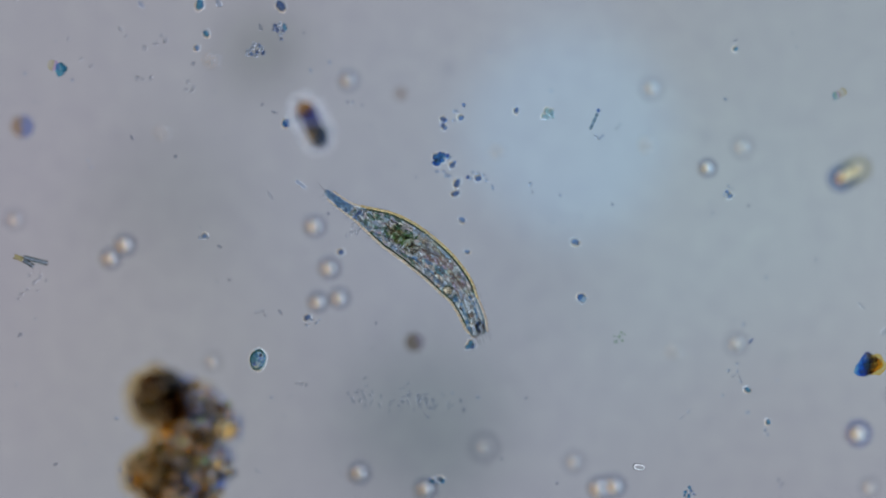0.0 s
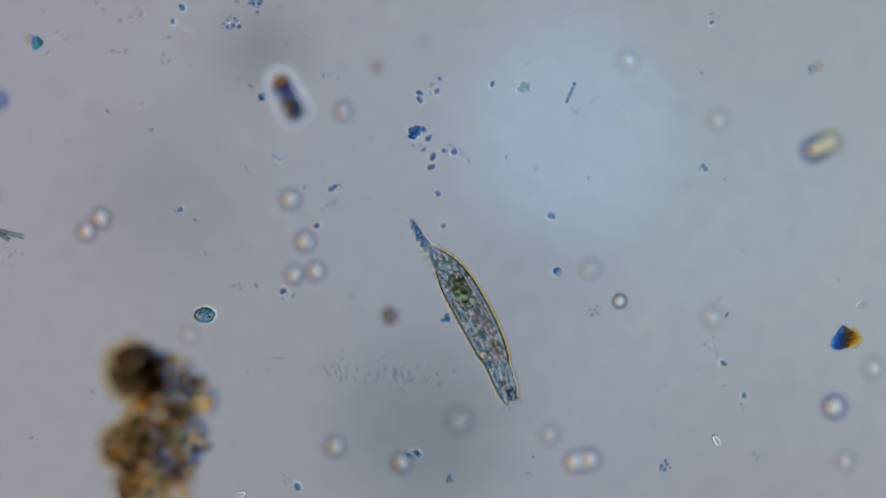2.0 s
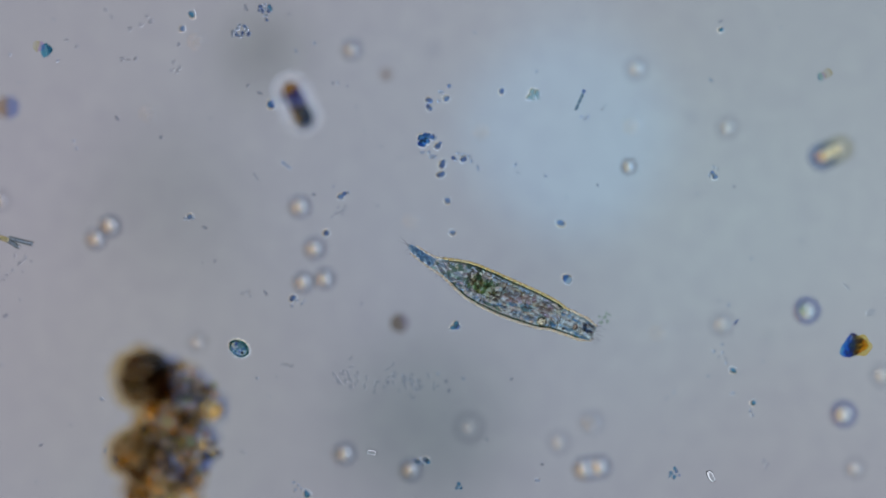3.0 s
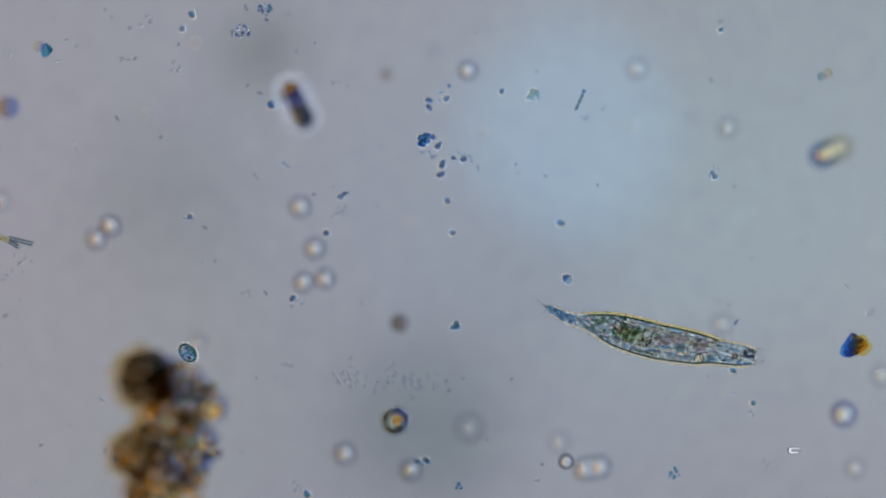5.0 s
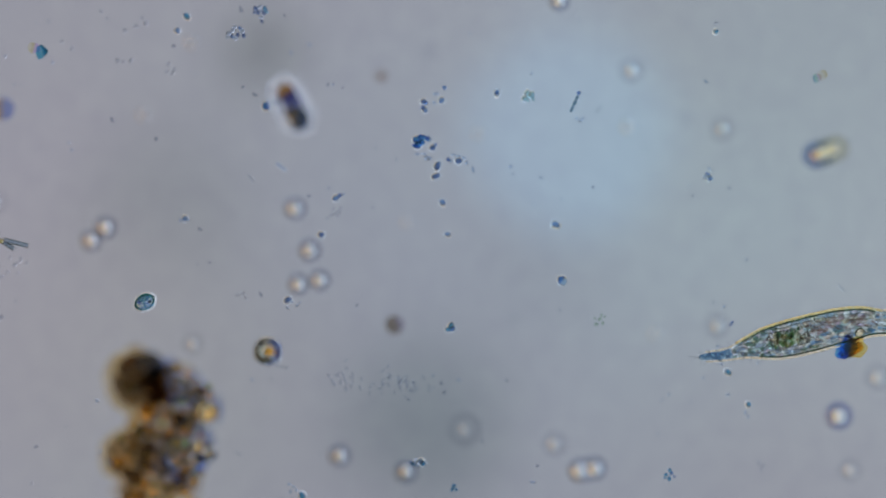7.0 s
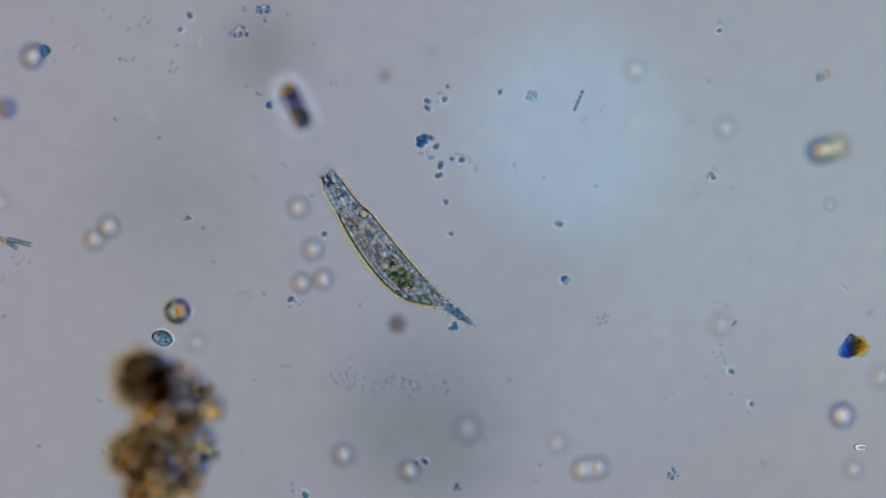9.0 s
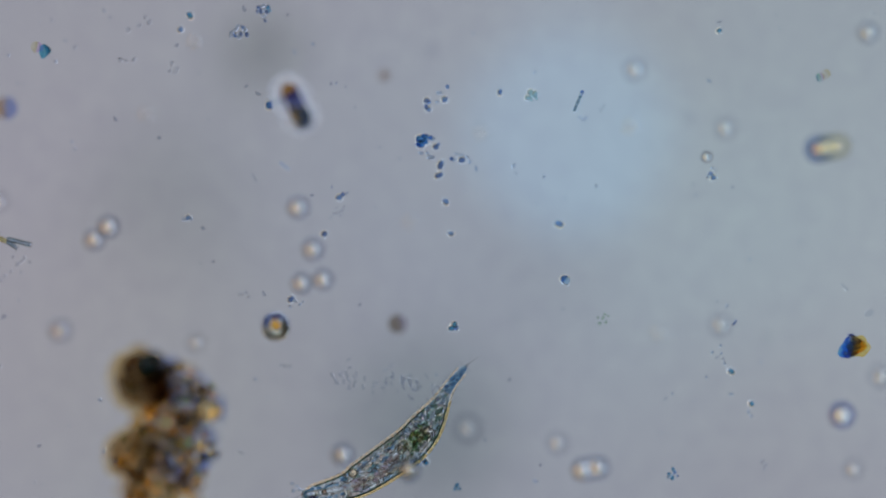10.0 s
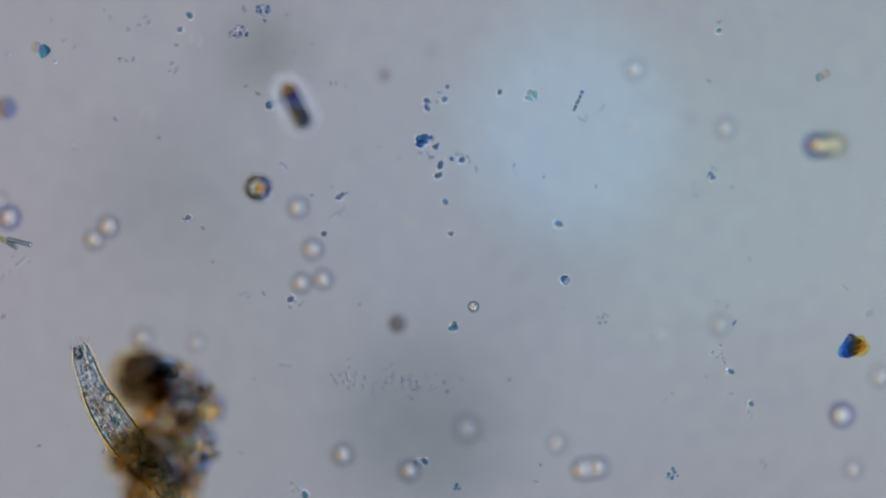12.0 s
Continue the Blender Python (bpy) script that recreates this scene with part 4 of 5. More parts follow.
def add_tube(bm, points, r, sides=8):
    """An open tube along points: butts against the next one without a double end."""
    prev = None
    for k, p in enumerate(points):
        d = Vector(points[min(k + 1, len(points) - 1)]) - Vector(points[max(k - 1, 0)])
        turn = math.atan2(d.y, d.x)
        ring = []
        for q in range(sides):
            a = 2 * math.pi * q / sides
            off = r * math.cos(a)
            ring.append(bm.verts.new((p[0] - off * math.sin(turn), p[1] + off * math.cos(turn), p[2] + r * math.sin(a))))
        if prev:
            for q in range(sides):
                bm.faces.new((prev[q], prev[(q + 1) % sides], ring[(q + 1) % sides], ring[q]))
        prev = ring


def cytoplasm():
    """Packed granules, each with a tint of its own and a darker outline."""
    m, nt, out = nodes_of("granular_cytoplasm")
    co = nt.nodes.new("ShaderNodeTexCoord")
    n = nt.nodes.new("ShaderNodeTexNoise")
    n.inputs["Scale"].default_value = 9
    nt.links.new(co.outputs["UV"], n.inputs["Vector"])
    wob = nt.nodes.new("ShaderNodeVectorMath")
    wob.operation = "MULTIPLY_ADD"
    wob.inputs[1].default_value = (0.22, 0.22, 0)
    nt.links.new(n.outputs["Color"], wob.inputs[0])
    nt.links.new(co.outputs["UV"], wob.inputs[2])
    size = nt.nodes.new("ShaderNodeVectorMath")
    size.operation = "MULTIPLY"
    size.inputs[1].default_value = (100 / 10.5, 100 / 6.0, 0)
    nt.links.new(wob.outputs[0], size.inputs[0])
    cells = nt.nodes.new("ShaderNodeTexVoronoi")
    cells.inputs["Scale"].default_value = 1.0
    rims = nt.nodes.new("ShaderNodeTexVoronoi")
    rims.feature = "DISTANCE_TO_EDGE"
    rims.inputs["Scale"].default_value = 1.0
    nt.links.new(size.outputs[0], cells.inputs["Vector"])
    nt.links.new(size.outputs[0], rims.inputs["Vector"])
    sep = nt.nodes.new("ShaderNodeSeparateColor")
    nt.links.new(cells.outputs["Color"], sep.inputs[0])
    tint = nt.nodes.new("ShaderNodeValToRGB")
    tint.color_ramp.interpolation = "CONSTANT"
    cols = [(0.88, 0.93, 0.99), (1.0, 0.93, 0.90), (1.0, 1.0, 0.99), (0.90, 0.85, 0.84), (1.0, 1.0, 1.0), (0.86, 0.94, 0.93), (1.0, 0.95, 0.92), (0.94, 0.89, 0.95), (1.0, 1.0, 0.99), (0.78, 0.83, 0.88), (0.97, 0.95, 0.87), (0.80, 0.90, 0.98), (1.0, 1.0, 1.0)]
    e = tint.color_ramp.elements
    while len(e) < len(cols):
        e.new(0.5)
    for i, c in enumerate(cols):
        e[i].position, e[i].color = i / len(cols), (*c, 1)
    nt.links.new(sep.outputs[0], tint.inputs["Fac"])
    line = nt.nodes.new("ShaderNodeValToRGB")
    line.color_ramp.elements[0].position, line.color_ramp.elements[1].position = 0.02, 0.16
    line.color_ramp.elements[0].color, line.color_ramp.elements[1].color = (0.79, 0.79, 0.78, 1), (1, 1, 1, 1)
    nt.links.new(rims.outputs["Distance"], line.inputs["Fac"])
    both = nt.nodes.new("ShaderNodeMix")
    both.data_type, both.blend_type = "RGBA", "MULTIPLY"
    both.inputs[0].default_value = 1.0
    nt.links.new(tint.outputs["Color"], both.inputs[6])
    nt.links.new(line.outputs["Color"], both.inputs[7])
    tr = nt.nodes.new("ShaderNodeBsdfTransparent")
    nt.links.new(both.outputs[2], tr.inputs["Color"])
    nt.links.new(tr.outputs[0], out.inputs["Surface"])
    return m


# bodies inside: share of the length, offset to the back, two radii
DARK_BLUE = [(0.20, 3, 6, 4), (0.233, -8.5, 7, 4), (0.262, -13, 5, 3.5), (0.324, -21, 6, 3.5), (0.358, -15, 5, 4), (0.404, -21, 6, 4), (0.44, -23, 7, 3.5), (0.20, -6, 4, 3), (0.30, -16, 5, 3), (0.175, 0, 5, 4)]
DARK_GREEN = [(0.235, 7, 6, 4), (0.27, 14, 5, 3.5), (0.255, 3, 5, 3), (0.31, 20, 6, 3.5), (0.29, -6, 4, 3), (0.36, 24, 7, 3), (0.47, -22, 8, 3), (0.52, -23, 9, 2.6), (0.33, 2, 4, 3)]
GREY_OVALS = [(0.523, 14, 5, 4), (0.55, 9, 5, 3.5), (0.581, 15, 6, 4), (0.61, 8, 5, 3.5), (0.637, 12, 6, 4), (0.67, 17, 5, 3.5), (0.70, 9, 5, 3), (0.56, 20, 5, 3), (0.72, 16, 5, 3), (0.53, 2, 5, 3), (0.75, 8, 5, 3), (0.61, 20, 5, 3)]
BRIGHT_BLUE = [(0.584, -5, 6.5, 5), (0.62, -15, 7, 3.5), (0.696, -17, 9, 4.5), (0.665, -19, 6, 4), (0.765, -17, 5, 3), (0.53, -16, 6, 3.5), (0.50, -20, 5, 3), (0.80, -13, 5, 3.5)]


def build_ciliate():
    beast = tagged(new("ciliate"), "long spindle-shaped ciliate, clear and granular, with a thin tail", "ciliate")
    m_skin = lens("pellicle", 1.08, (0.95, 0.97, 0.96), (1.0, 1.0, 0.99), 350)
    m_rim = clear("green_rim", (0.18, 0.34, 0.25), (0.60, 0.66, 0.52), 700, (0.42, 0.68))
    m_rim_pale = clear("fading_rim", (0.62, 0.72, 0.74), (0.88, 0.92, 0.92), 500, (0.4, 0.6))
    # tinted lenses that imitate the glowing fringe outside the body
    m_glow = lens("yellow_glow_fringe", 1.42, (1.0, 0.84, 0.52), (1.0, 0.95, 0.80), 500)
    m_glow_pale = lens("peach_glow_fringe", 1.42, (1.0, 0.90, 0.76), (1.0, 0.96, 0.90), 300)
    m_tail = motley("tail_granules", [(0.52, 0.68, 0.80), (0.66, 0.80, 0.90), (0.44, 0.58, 0.70), (0.92, 0.97, 0.99)])
    m_core = clear("blue_tail_core", (0.38, 0.56, 0.72), (0.94, 0.97, 0.99), 750, (0.40, 0.60))
    m_bright = motley("bright_granules", [(1.0, 1.0, 1.0), (0.95, 0.97, 1.0), (1.0, 0.95, 0.90)], 1.5)
    m_food = motley("food_grains", [(0.66, 0.78, 0.62), (0.54, 0.70, 0.58), (0.82, 0.84, 0.60), (0.60, 0.66, 0.52), (0.62, 0.76, 0.70), (0.78, 0.68, 0.54), (0.50, 0.62, 0.58), (0.88, 0.92, 0.80)])
    m_inky = clear("inky_body", (0.54, 0.64, 0.76), (0.84, 0.90, 0.95), 600)
    m_green = clear("dark_green_body", (0.44, 0.60, 0.55), (0.78, 0.87, 0.80), 600)
    m_grey = clear("grey_oval", (0.80, 0.74, 0.73), (0.94, 0.90, 0.89), 500)
    m_mauve = motley("mauve_strands", [(0.86, 0.77, 0.75), (0.92, 0.86, 0.84), (0.82, 0.76, 0.77), (0.88, 0.84, 0.79)])
    m_vivid = clear("vivid_blue_body", (0.56, 0.71, 0.88), (0.88, 0.95, 0.99), 600)
    m_teal = clear("teal_bodies", (0.56, 0.74, 0.80), (0.82, 0.93, 0.96), 600)
    m_cilia = clear("cilia", (0.80, 0.80, 0.83), (0.92, 0.92, 0.91), 300)
    m_wall = clear("compartment_wall", (0.30, 0.36, 0.36), (0.60, 0.62, 0.58), 500)
    m_line = clear("dark_membrane", (0.48, 0.56, 0.54), (0.74, 0.78, 0.74), 400)
    m_blue = clear("blue_streak", (0.32, 0.54, 0.76), (0.78, 0.91, 0.98), 500, (0.36, 0.60))
    m_plasm = cytoplasm()
    m_neck = clear("clear_neck_plasm", (0.82, 0.83, 0.84), (1.0, 1.0, 1.0), 650, (0.36, 0.54))
    m_cleft = lens("clear_groove", 1.5, (0.94, 0.98, 1.0), (1.0, 1.0, 1.0), 300)
    step = LONG * K / SLICES
    rr = random.Random(21)
    slices = []
    for i in range(SLICES):
        s0, s1 = i / SLICES, (i + 1) / SLICES
        mid = (s0 + s1) / 2
        cuts = [s0 + (s1 - s0) * j / 3 for j in range(4)]
        tail = mid < 0.15

        def tube(inset, flat_by, most, n, over):
            bm = bmesh.new()
            uv = bm.loops.layers.uv.new("body")
            rings, marks = [], {}
            for j, s in enumerate(cuts):
                x = (s - s0) * LONG * K + (-over if j == 0 else over if j == 3 else 0) * K
                ring = []
                for q in range(n):
                    a = 2 * math.pi * q / n
                    room = 16.0 if inset and math.cos(a) < 0 and abs(s - 0.743) < 0.028 else 0.0
                    w = max(half(s, math.cos(a)) - inset - room, 1.0) * K
                    wob = 1 + 0.02 * noise.noise(Vector((s * 40, math.cos(a) * 2, math.sin(a) * 2)))
                    v = bm.verts.new((x, w * wob * math.cos(a), min(w * flat_by, most) * math.sin(a)))
                    marks[v] = (s * LONG / 100, v.co.y / K / 100)
                    ring.append(v)
                rings.append(ring)
            for r0, r1 in zip(rings, rings[1:]):
                for q in range(n):
                    bm.faces.new((r0[q], r0[(q + 1) % n], r1[(q + 1) % n], r1[q]))
            if i == 0:
                bm.faces.new(rings[0])
            if i == SLICES - 1:
                bm.faces.new(list(reversed(rings[-1])))
            for f in bm.faces:
                f.normal_update()
                c = f.calc_center_median()
                if f.normal.dot(Vector((0, c.y, c.z))) < 0 and len(f.verts) == 4:
                    f.normal_flip()
                for loop in f.loops:
                    loop[uv].uv = marks[loop.vert]
            return bm

        sl = part("body_slice", tube(0, 0.8, 0.0025, 28, 1.0), m_skin, beast, "clear slice of the body")
        slices.append(sl)
        part("cytoplasm", tube(0.8 if tail else 2.5, 0.7, 0.0018, 20, 0.0), m_core if tail else m_plasm if mid < 0.82 else m_neck, sl, "blue tail core" if tail else "mottled cytoplasm")
        # a dark rim, and outside it a tinted tube added as glow, both flanks
        if 0.02 < mid < 0.17:
            for side in (-1, 1):
                bm = bmesh.new()
                add_tube(bm, [((s - s0) * LONG * K, side * (half(s, side) + 2.2) * K, 0) for s in cuts], 1.8 * K, 8)
                part("edge", bm, m_glow_pale, sl, "pale glow added outside the tail")
        if mid > 0.17:
            for side in (-1, 1):
                dark = 0.22 < mid < 0.81 if side > 0 else 0.27 < mid < 0.95
                line = [((s - s0) * LONG * K, side * (half(s, side) - 1.8) * K, 0) for s in cuts]
                line[0], line[-1] = (line[0][0] - 0.4 * K, *line[0][1:]), (line[-1][0] + 0.4 * K, *line[-1][1:])
                bm = bmesh.new()
                add_tube(bm, line, (1.8 if side > 0 else 1.5) * K, 8)
                part("rim", bm, m_rim if dark else m_rim_pale, sl, "thin dark green rim" if dark else "fading rim")
                bm = bmesh.new()
                add_tube(bm, [(x, y + side * 4.1 * K, z) for x, y, z in line], 2.3 * K, 8)
                part("edge", bm, m_glow if side > 0 and mid < 0.86 else m_glow_pale, sl, "pale yellow glow added outside the back" if side > 0 else "peach glow added outside the flank")
            # a bright seam and a thin membrane under the back
            bm = bmesh.new()
            add_tube(bm, [((s - s0) * LONG * K, (half(s, 1) - 6.0) * K, 0.0004) for s in cuts], 1.3 * K, 6)
            part("seam", bm, m_bright, sl, "bright seam inside the rim")
            if 0.3 < mid < 0.8:
                bm = bmesh.new()
                add_tube(bm, [((s - s0) * LONG * K, (half(s, 1) - 8.6 + 0.9 * math.sin(s * 70)) * K, 0.0006) for s in cuts], 0.7 * K, 6)
                part("membrane", bm, m_line, sl, "thin dark membrane")
        # granules
        lo, hi = half(mid, -1) * K, half(mid, 1) * K
        bm = bmesh.new()
        for g in range(3 if tail else 2):
            y = rr.uniform(-0.8 * lo, 0.8 * hi)
            r = rr.uniform(2.0, 4.0) * K if tail else rr.uniform(1.6, 3.2) * K
            r = min(r, hi * 0.7)
            add_ball(bm, (rr.uniform(0, step), y, rr.uniform(-0.0008, 0.0008)), (r * rr.uniform(1.0, 1.8), r * 0.85, min(r, hi * 0.5)), 2, 0.3, g + i * 50, rr.uniform(-35, 35))
        part("granules", bm, m_tail if tail else m_green if mid < 0.48 else m_grey, sl, "dark blue granules" if tail else "mottled granules")
        if not tail:
            bm = bmesh.new()
            for g in range(6):
                y = rr.uniform(-0.8 * lo, 0.75 * hi)
                r = rr.uniform(1.4, 2.8) * K
                add_ball(bm, (rr.uniform(0, step), y, rr.uniform(-0.0008, 0.0008)), (r * rr.uniform(1, 2.0), r * 0.85, r * 0.8), 2, 0.15, g + i * 90, rr.uniform(-35, 35))
            part("bright_granules", bm, m_bright, sl, "bright clear granules")
        # mauve strands of the long nucleus, clear strands beside it
        if 0.50 < mid < 0.80:
            bm = bmesh.new()
            for g in range(6):
                y, x = rr.uniform(-3, 13) * K, rr.uniform(-0.2, 0.5) * step
                add_capsule(bm, (x, y, 0.0007), (x + rr.uniform(0.4, 0.8) * step, y + rr.uniform(-1, 1) * K, 0.0007), rr.uniform(0.9, 1.7) * K, 6, rr.uniform(0.5, 1.0))
            part("strands", bm, m_mauve, sl, "mauve strands of the nucleus")
        if 0.42 < mid < 0.83:
            bm = bmesh.new()
            for g in range(3):
                y, x = rr.uniform(-0.75 * lo, -2 * K), rr.uniform(-0.1, 0.4) * step
                add_capsule(bm, (x, y, 0.0010), (x + rr.uniform(0.4, 0.8) * step, y, 0.0010), rr.uniform(0.9, 1.6) * K, 6, 0.7)
            part("clear_strands", bm, m_bright, sl, "clear bright strands")
        # fine rows of cilia along the body, seen as thin lines
        if mid > 0.5:
            bm = bmesh.new()
            for share in (-0.52, -0.2, 0.34, 0.62):
                pts = [((s - s0) * LONG * K, share * half(s, share) * K + 0.8 * K * math.sin(s * 55 + share * 9), 0.0012) for s in cuts]
                add_tube(bm, pts, 0.55 * K, 6)
            part("striae", bm, m_line, sl, "fine dark rows of cilia")
        # hairs
        bm = bmesh.new()
        hairs = 0
        if mid < 0.3:
            for g in range(3):
                for side in (1, -1):
                    if rr.random() < 0.3:
                        continue
                    x = step * (g + rr.random()) / 3
                    ln = rr.uniform(5, 12) * K
                    w = half(mid, side) * K
                    add_capsule(bm, (x, side * w * 0.95, 0), (x + rr.uniform(-0.9, 0.1) * ln, side * (w + ln), rr.uniform(-0.0005, 0.0005)), 0.6 * K, 4, 0.5)
                    hairs += 1
        elif mid > 0.78:
            for g in range(2):
                x = step * (g + rr.random()) / 2
                ln = rr.uniform(5, 10) * K
                add_capsule(bm, (x, hi * 0.95, 0), (x + rr.uniform(-0.2, 0.6) * ln, hi + ln, 0), 0.8 * K, 4, 0.5)
                hairs += 1
        if i == SLICES - 1:
            for g in range(13):
                y = (g / 6 - 1) * 13 * K
                ln = rr.uniform(8, 20) * K
                add_capsule(bm, (step * 0.6, y, rr.uniform(-0.0006, 0.0006)), (step * 0.9 + ln, y * 1.5 + rr.uniform(-3, 3) * K, 0), 0.8 * K, 4, 0.5)
                hairs += 1
        if i == 0:
            for g in range(5):
                add_capsule(bm, (0.2 * step, 0, 0), (-rr.uniform(6, 26) * K, rr.uniform(-7, 7) * K, 0), 0.5 * K, 4, 0.4)
                hairs += 1
        if hairs:
            part("cilia", bm, m_cilia, sl, "fine hair-like cilia")
        else:
            bm.free()
        # the blunt end: a bright groove that runs aslant between two blue lips
        if mid > 0.81:
            across = [(0.18 - 3.6 * (s - 0.81)) * 18 * K for s in cuts]
            xs = [(s - s0) * LONG * K for s in cuts]
            bm = bmesh.new()
            add_tube(bm, [(x, y, 0.0012) for x, y in zip(xs, across)], 3.3 * K, 8)
            part("groove", bm, m_cleft, sl, "bright mouth groove")
            bm = bmesh.new()
            for y0, r0 in ((rr.uniform(6, 12), 2.6), (rr.uniform(-11, -6), 2.4), (rr.uniform(8, 15), 1.8), (rr.uniform(-13, -9), 1.6)):
                x0 = rr.uniform(-0.1, 0.5) * step
                y1 = max(min(across[1] / K + y0, 14), -13.5) * K
                add_capsule(bm, (x0, y1, 0.0008), (x0 + rr.uniform(0.25, 0.6) * step, y1 - 0.8 * K, 0.0008), r0 * rr.uniform(0.8, 1.2) * K, 7, rr.uniform(0.5, 1.0))
            part("streaks", bm, m_blue, sl, "blue streaks beside the groove")
            bm = bmesh.new()
            for side in (-1, 1):
                x0 = rr.uniform(0, 0.4) * step
                add_capsule(bm, (x0, across[1] + side * 4.6 * K, 0.0010), (x0 + rr.uniform(0.4, 0.7) * step, across[2] + side * 4.6 * K, 0.0010), 1.1 * K, 6)
            part("lips", bm, m_line, sl, "dark lips of the groove")

    def inside(s, y, rx, ry, rz, name, mat, label, level=2, rough=0.15, z=0.0, turn=0.0):
        slot = min(int(s * SLICES), SLICES - 1)
        bm = bmesh.new()
        add_ball(bm, (0, 0, 0), (rx * K, ry * K, rz), level, rough, s * 50, turn)
        ob = part(name, bm, mat, slices[slot], label)
        ob.location = ((s - slot / SLICES) * LONG * K, y * K, z)
        return ob

    for s, y, rx, ry in DARK_BLUE:
        inside(s, y, rx, ry, 0.0009, "blue_body", m_inky, "dark blue granule", 2, 0.3, 0.0004, rr.uniform(-30, 30))
    for s, y, rx, ry in DARK_GREEN:
        inside(s, y, rx, ry, 0.0009, "green_body", m_green, "dark green granule", 2, 0.3, 0.0004, rr.uniform(-30, 30))
    for s, y, rx, ry in GREY_OVALS:
        inside(s, y, rx, ry, 0.0008, "oval_body", m_grey, "grey oval granule", 2, 0.2, 0.0004, rr.uniform(-20, 20))
    for s, y, rx, ry in BRIGHT_BLUE:
        inside(s, y, rx * 1.3, ry * 0.75, 0.0008, "blue_body", m_vivid, "pale blue body", 2, 0.2, 0.0005, rr.uniform(-15, 15))
    # the compartment of food in the tail half, between two pale nuclei
    for s, y, rx, ry in ((0.372, 4, 11, 13), (0.408, 2, 11, 14), (0.447, 2, 11, 13)):
        slot = int(s * SLICES)
        inside(s, y, rx, ry, 0.0010, "food_vacuole", clear("olive_vacuole", (0.80, 0.86, 0.74), (0.94, 0.95, 0.86), 300), "olive food vacuole", 3, 0.08)
        bm = bmesh.new()
        for g in range(14):
            add_ball(bm, (((s - slot / SLICES) * LONG + rr.uniform(-rx, rx)) * K, (y + ry * ((g + rr.random()) / 7 - 1)) * K, rr.uniform(-0.0010, 0.0012)), (rr.uniform(2.0, 3.8) * K, rr.uniform(2.0, 3.6) * K, 0.0006), 2, 0.3, g + slot)
        part("food_mass", bm, m_food, slices[slot], "dark green-brown food mass")
    for (sa, ya), (sb, yb) in (((0.335, 17), (0.3625, 17)), ((0.3645, 17), (0.393, 17)), ((0.395, 17), (0.423, 16)), ((0.425, 16), (0.4535, 16)), ((0.4555, 16), (0.4835, 16)), ((0.4855, 16), (0.504, 16)), ((0.335, -12), (0.3625, -12)), ((0.3645, -12), (0.393, -12)), ((0.395, -12), (0.423, -12)), ((0.425, -12), (0.4535, -12)), ((0.4555, -12), (0.4835, -12)), ((0.4855, -12), (0.504, -12)), ((0.335, -11), (0.331, 15)), ((0.3655, -11), (0.3625, 15)), ((0.466, -11), (0.469, 15)), ((0.506, -11), (0.509, 15))):
        slot = int(sa * SLICES)
        bm = bmesh.new()
        add_capsule(bm, ((sa - slot / SLICES) * LONG * K, ya * K, 0.0010), ((sb - slot / SLICES) * LONG * K, yb * K, 0.0010), 1.0 * K, 6)
        part("membrane", bm, m_wall, slices[slot], "dark wall of the food compartment")
    inside(0.345, 10, 8, 8, 0.0018, "nucleus", lens("pale_nucleus", 1.35, (0.98, 0.90, 0.84), (1.0, 0.97, 0.94), 300), "pale nucleus", 3, 0.4, 0.0006)
    inside(0.491, -2, 8, 8, 0.0018, "nucleus", lens("pale_rosy_nucleus", 1.35, (0.98, 0.88, 0.80), (1.0, 0.96, 0.90), 300), "pale rosy nucleus", 3, 0.4, 0.0006)
    for s, y, rx, ry, mat in ((0.647, -2, 10, 6, m_teal), (0.743, -15, 8.8, 8.2, m_green)):
        slot = int(s * SLICES)
        bm = bmesh.new()
        add_ring(bm, rx * K, ry * K, 1.2 * K, 1.0 * K, 24, 6)
        ob = part("vesicle_rim", bm, mat, slices[slot], "dark vesicle rim")
        ob.location = ((s - slot / SLICES) * LONG * K, y * K, 0.0008)
    inside(0.647, -2, 9, 5.5, 0.0009, "teal_body", m_teal, "teal body with a dark outline", 2, 0.2)
    inside(0.655, -12, 8, 3, 0.0010, "pale_body", m_bright, "pale peach body", 2, 0.2, 0.0008)
    inside(0.743, -15, 8.0, 7.4, 0.0016, "contractile_vacuole", lens("vacuole", 1.5, (1.0, 0.84, 0.66), (1.0, 0.97, 0.90), 500), "clear bright contractile vacuole", 3, 0.16, 0.0010)
    inside(0.792, -11, 6, 4, 0.0009, "teal_body", m_teal, "dark teal body", 2, 0.3)
    bm = bmesh.new()
    for g in range(12):
        add_ball(bm, (rr.uniform(-10, 9) * K, rr.uniform(-8, 12) * K, rr.uniform(-0.0006, 0.0010)), (rr.uniform(2, 4.5) * K, rr.uniform(1.5, 3) * K, 0.0005), 2, 0.3, g * 5, rr.uniform(-60, 60))
    part("mouth_tuft", bm, motley("tuft_granules", [(0.48, 0.54, 0.64), (0.66, 0.74, 0.84), (0.44, 0.44, 0.52), (0.92, 0.95, 1.0)]), slices[SLICES - 1], "dark tuft at the mouth")
    return beast, slices


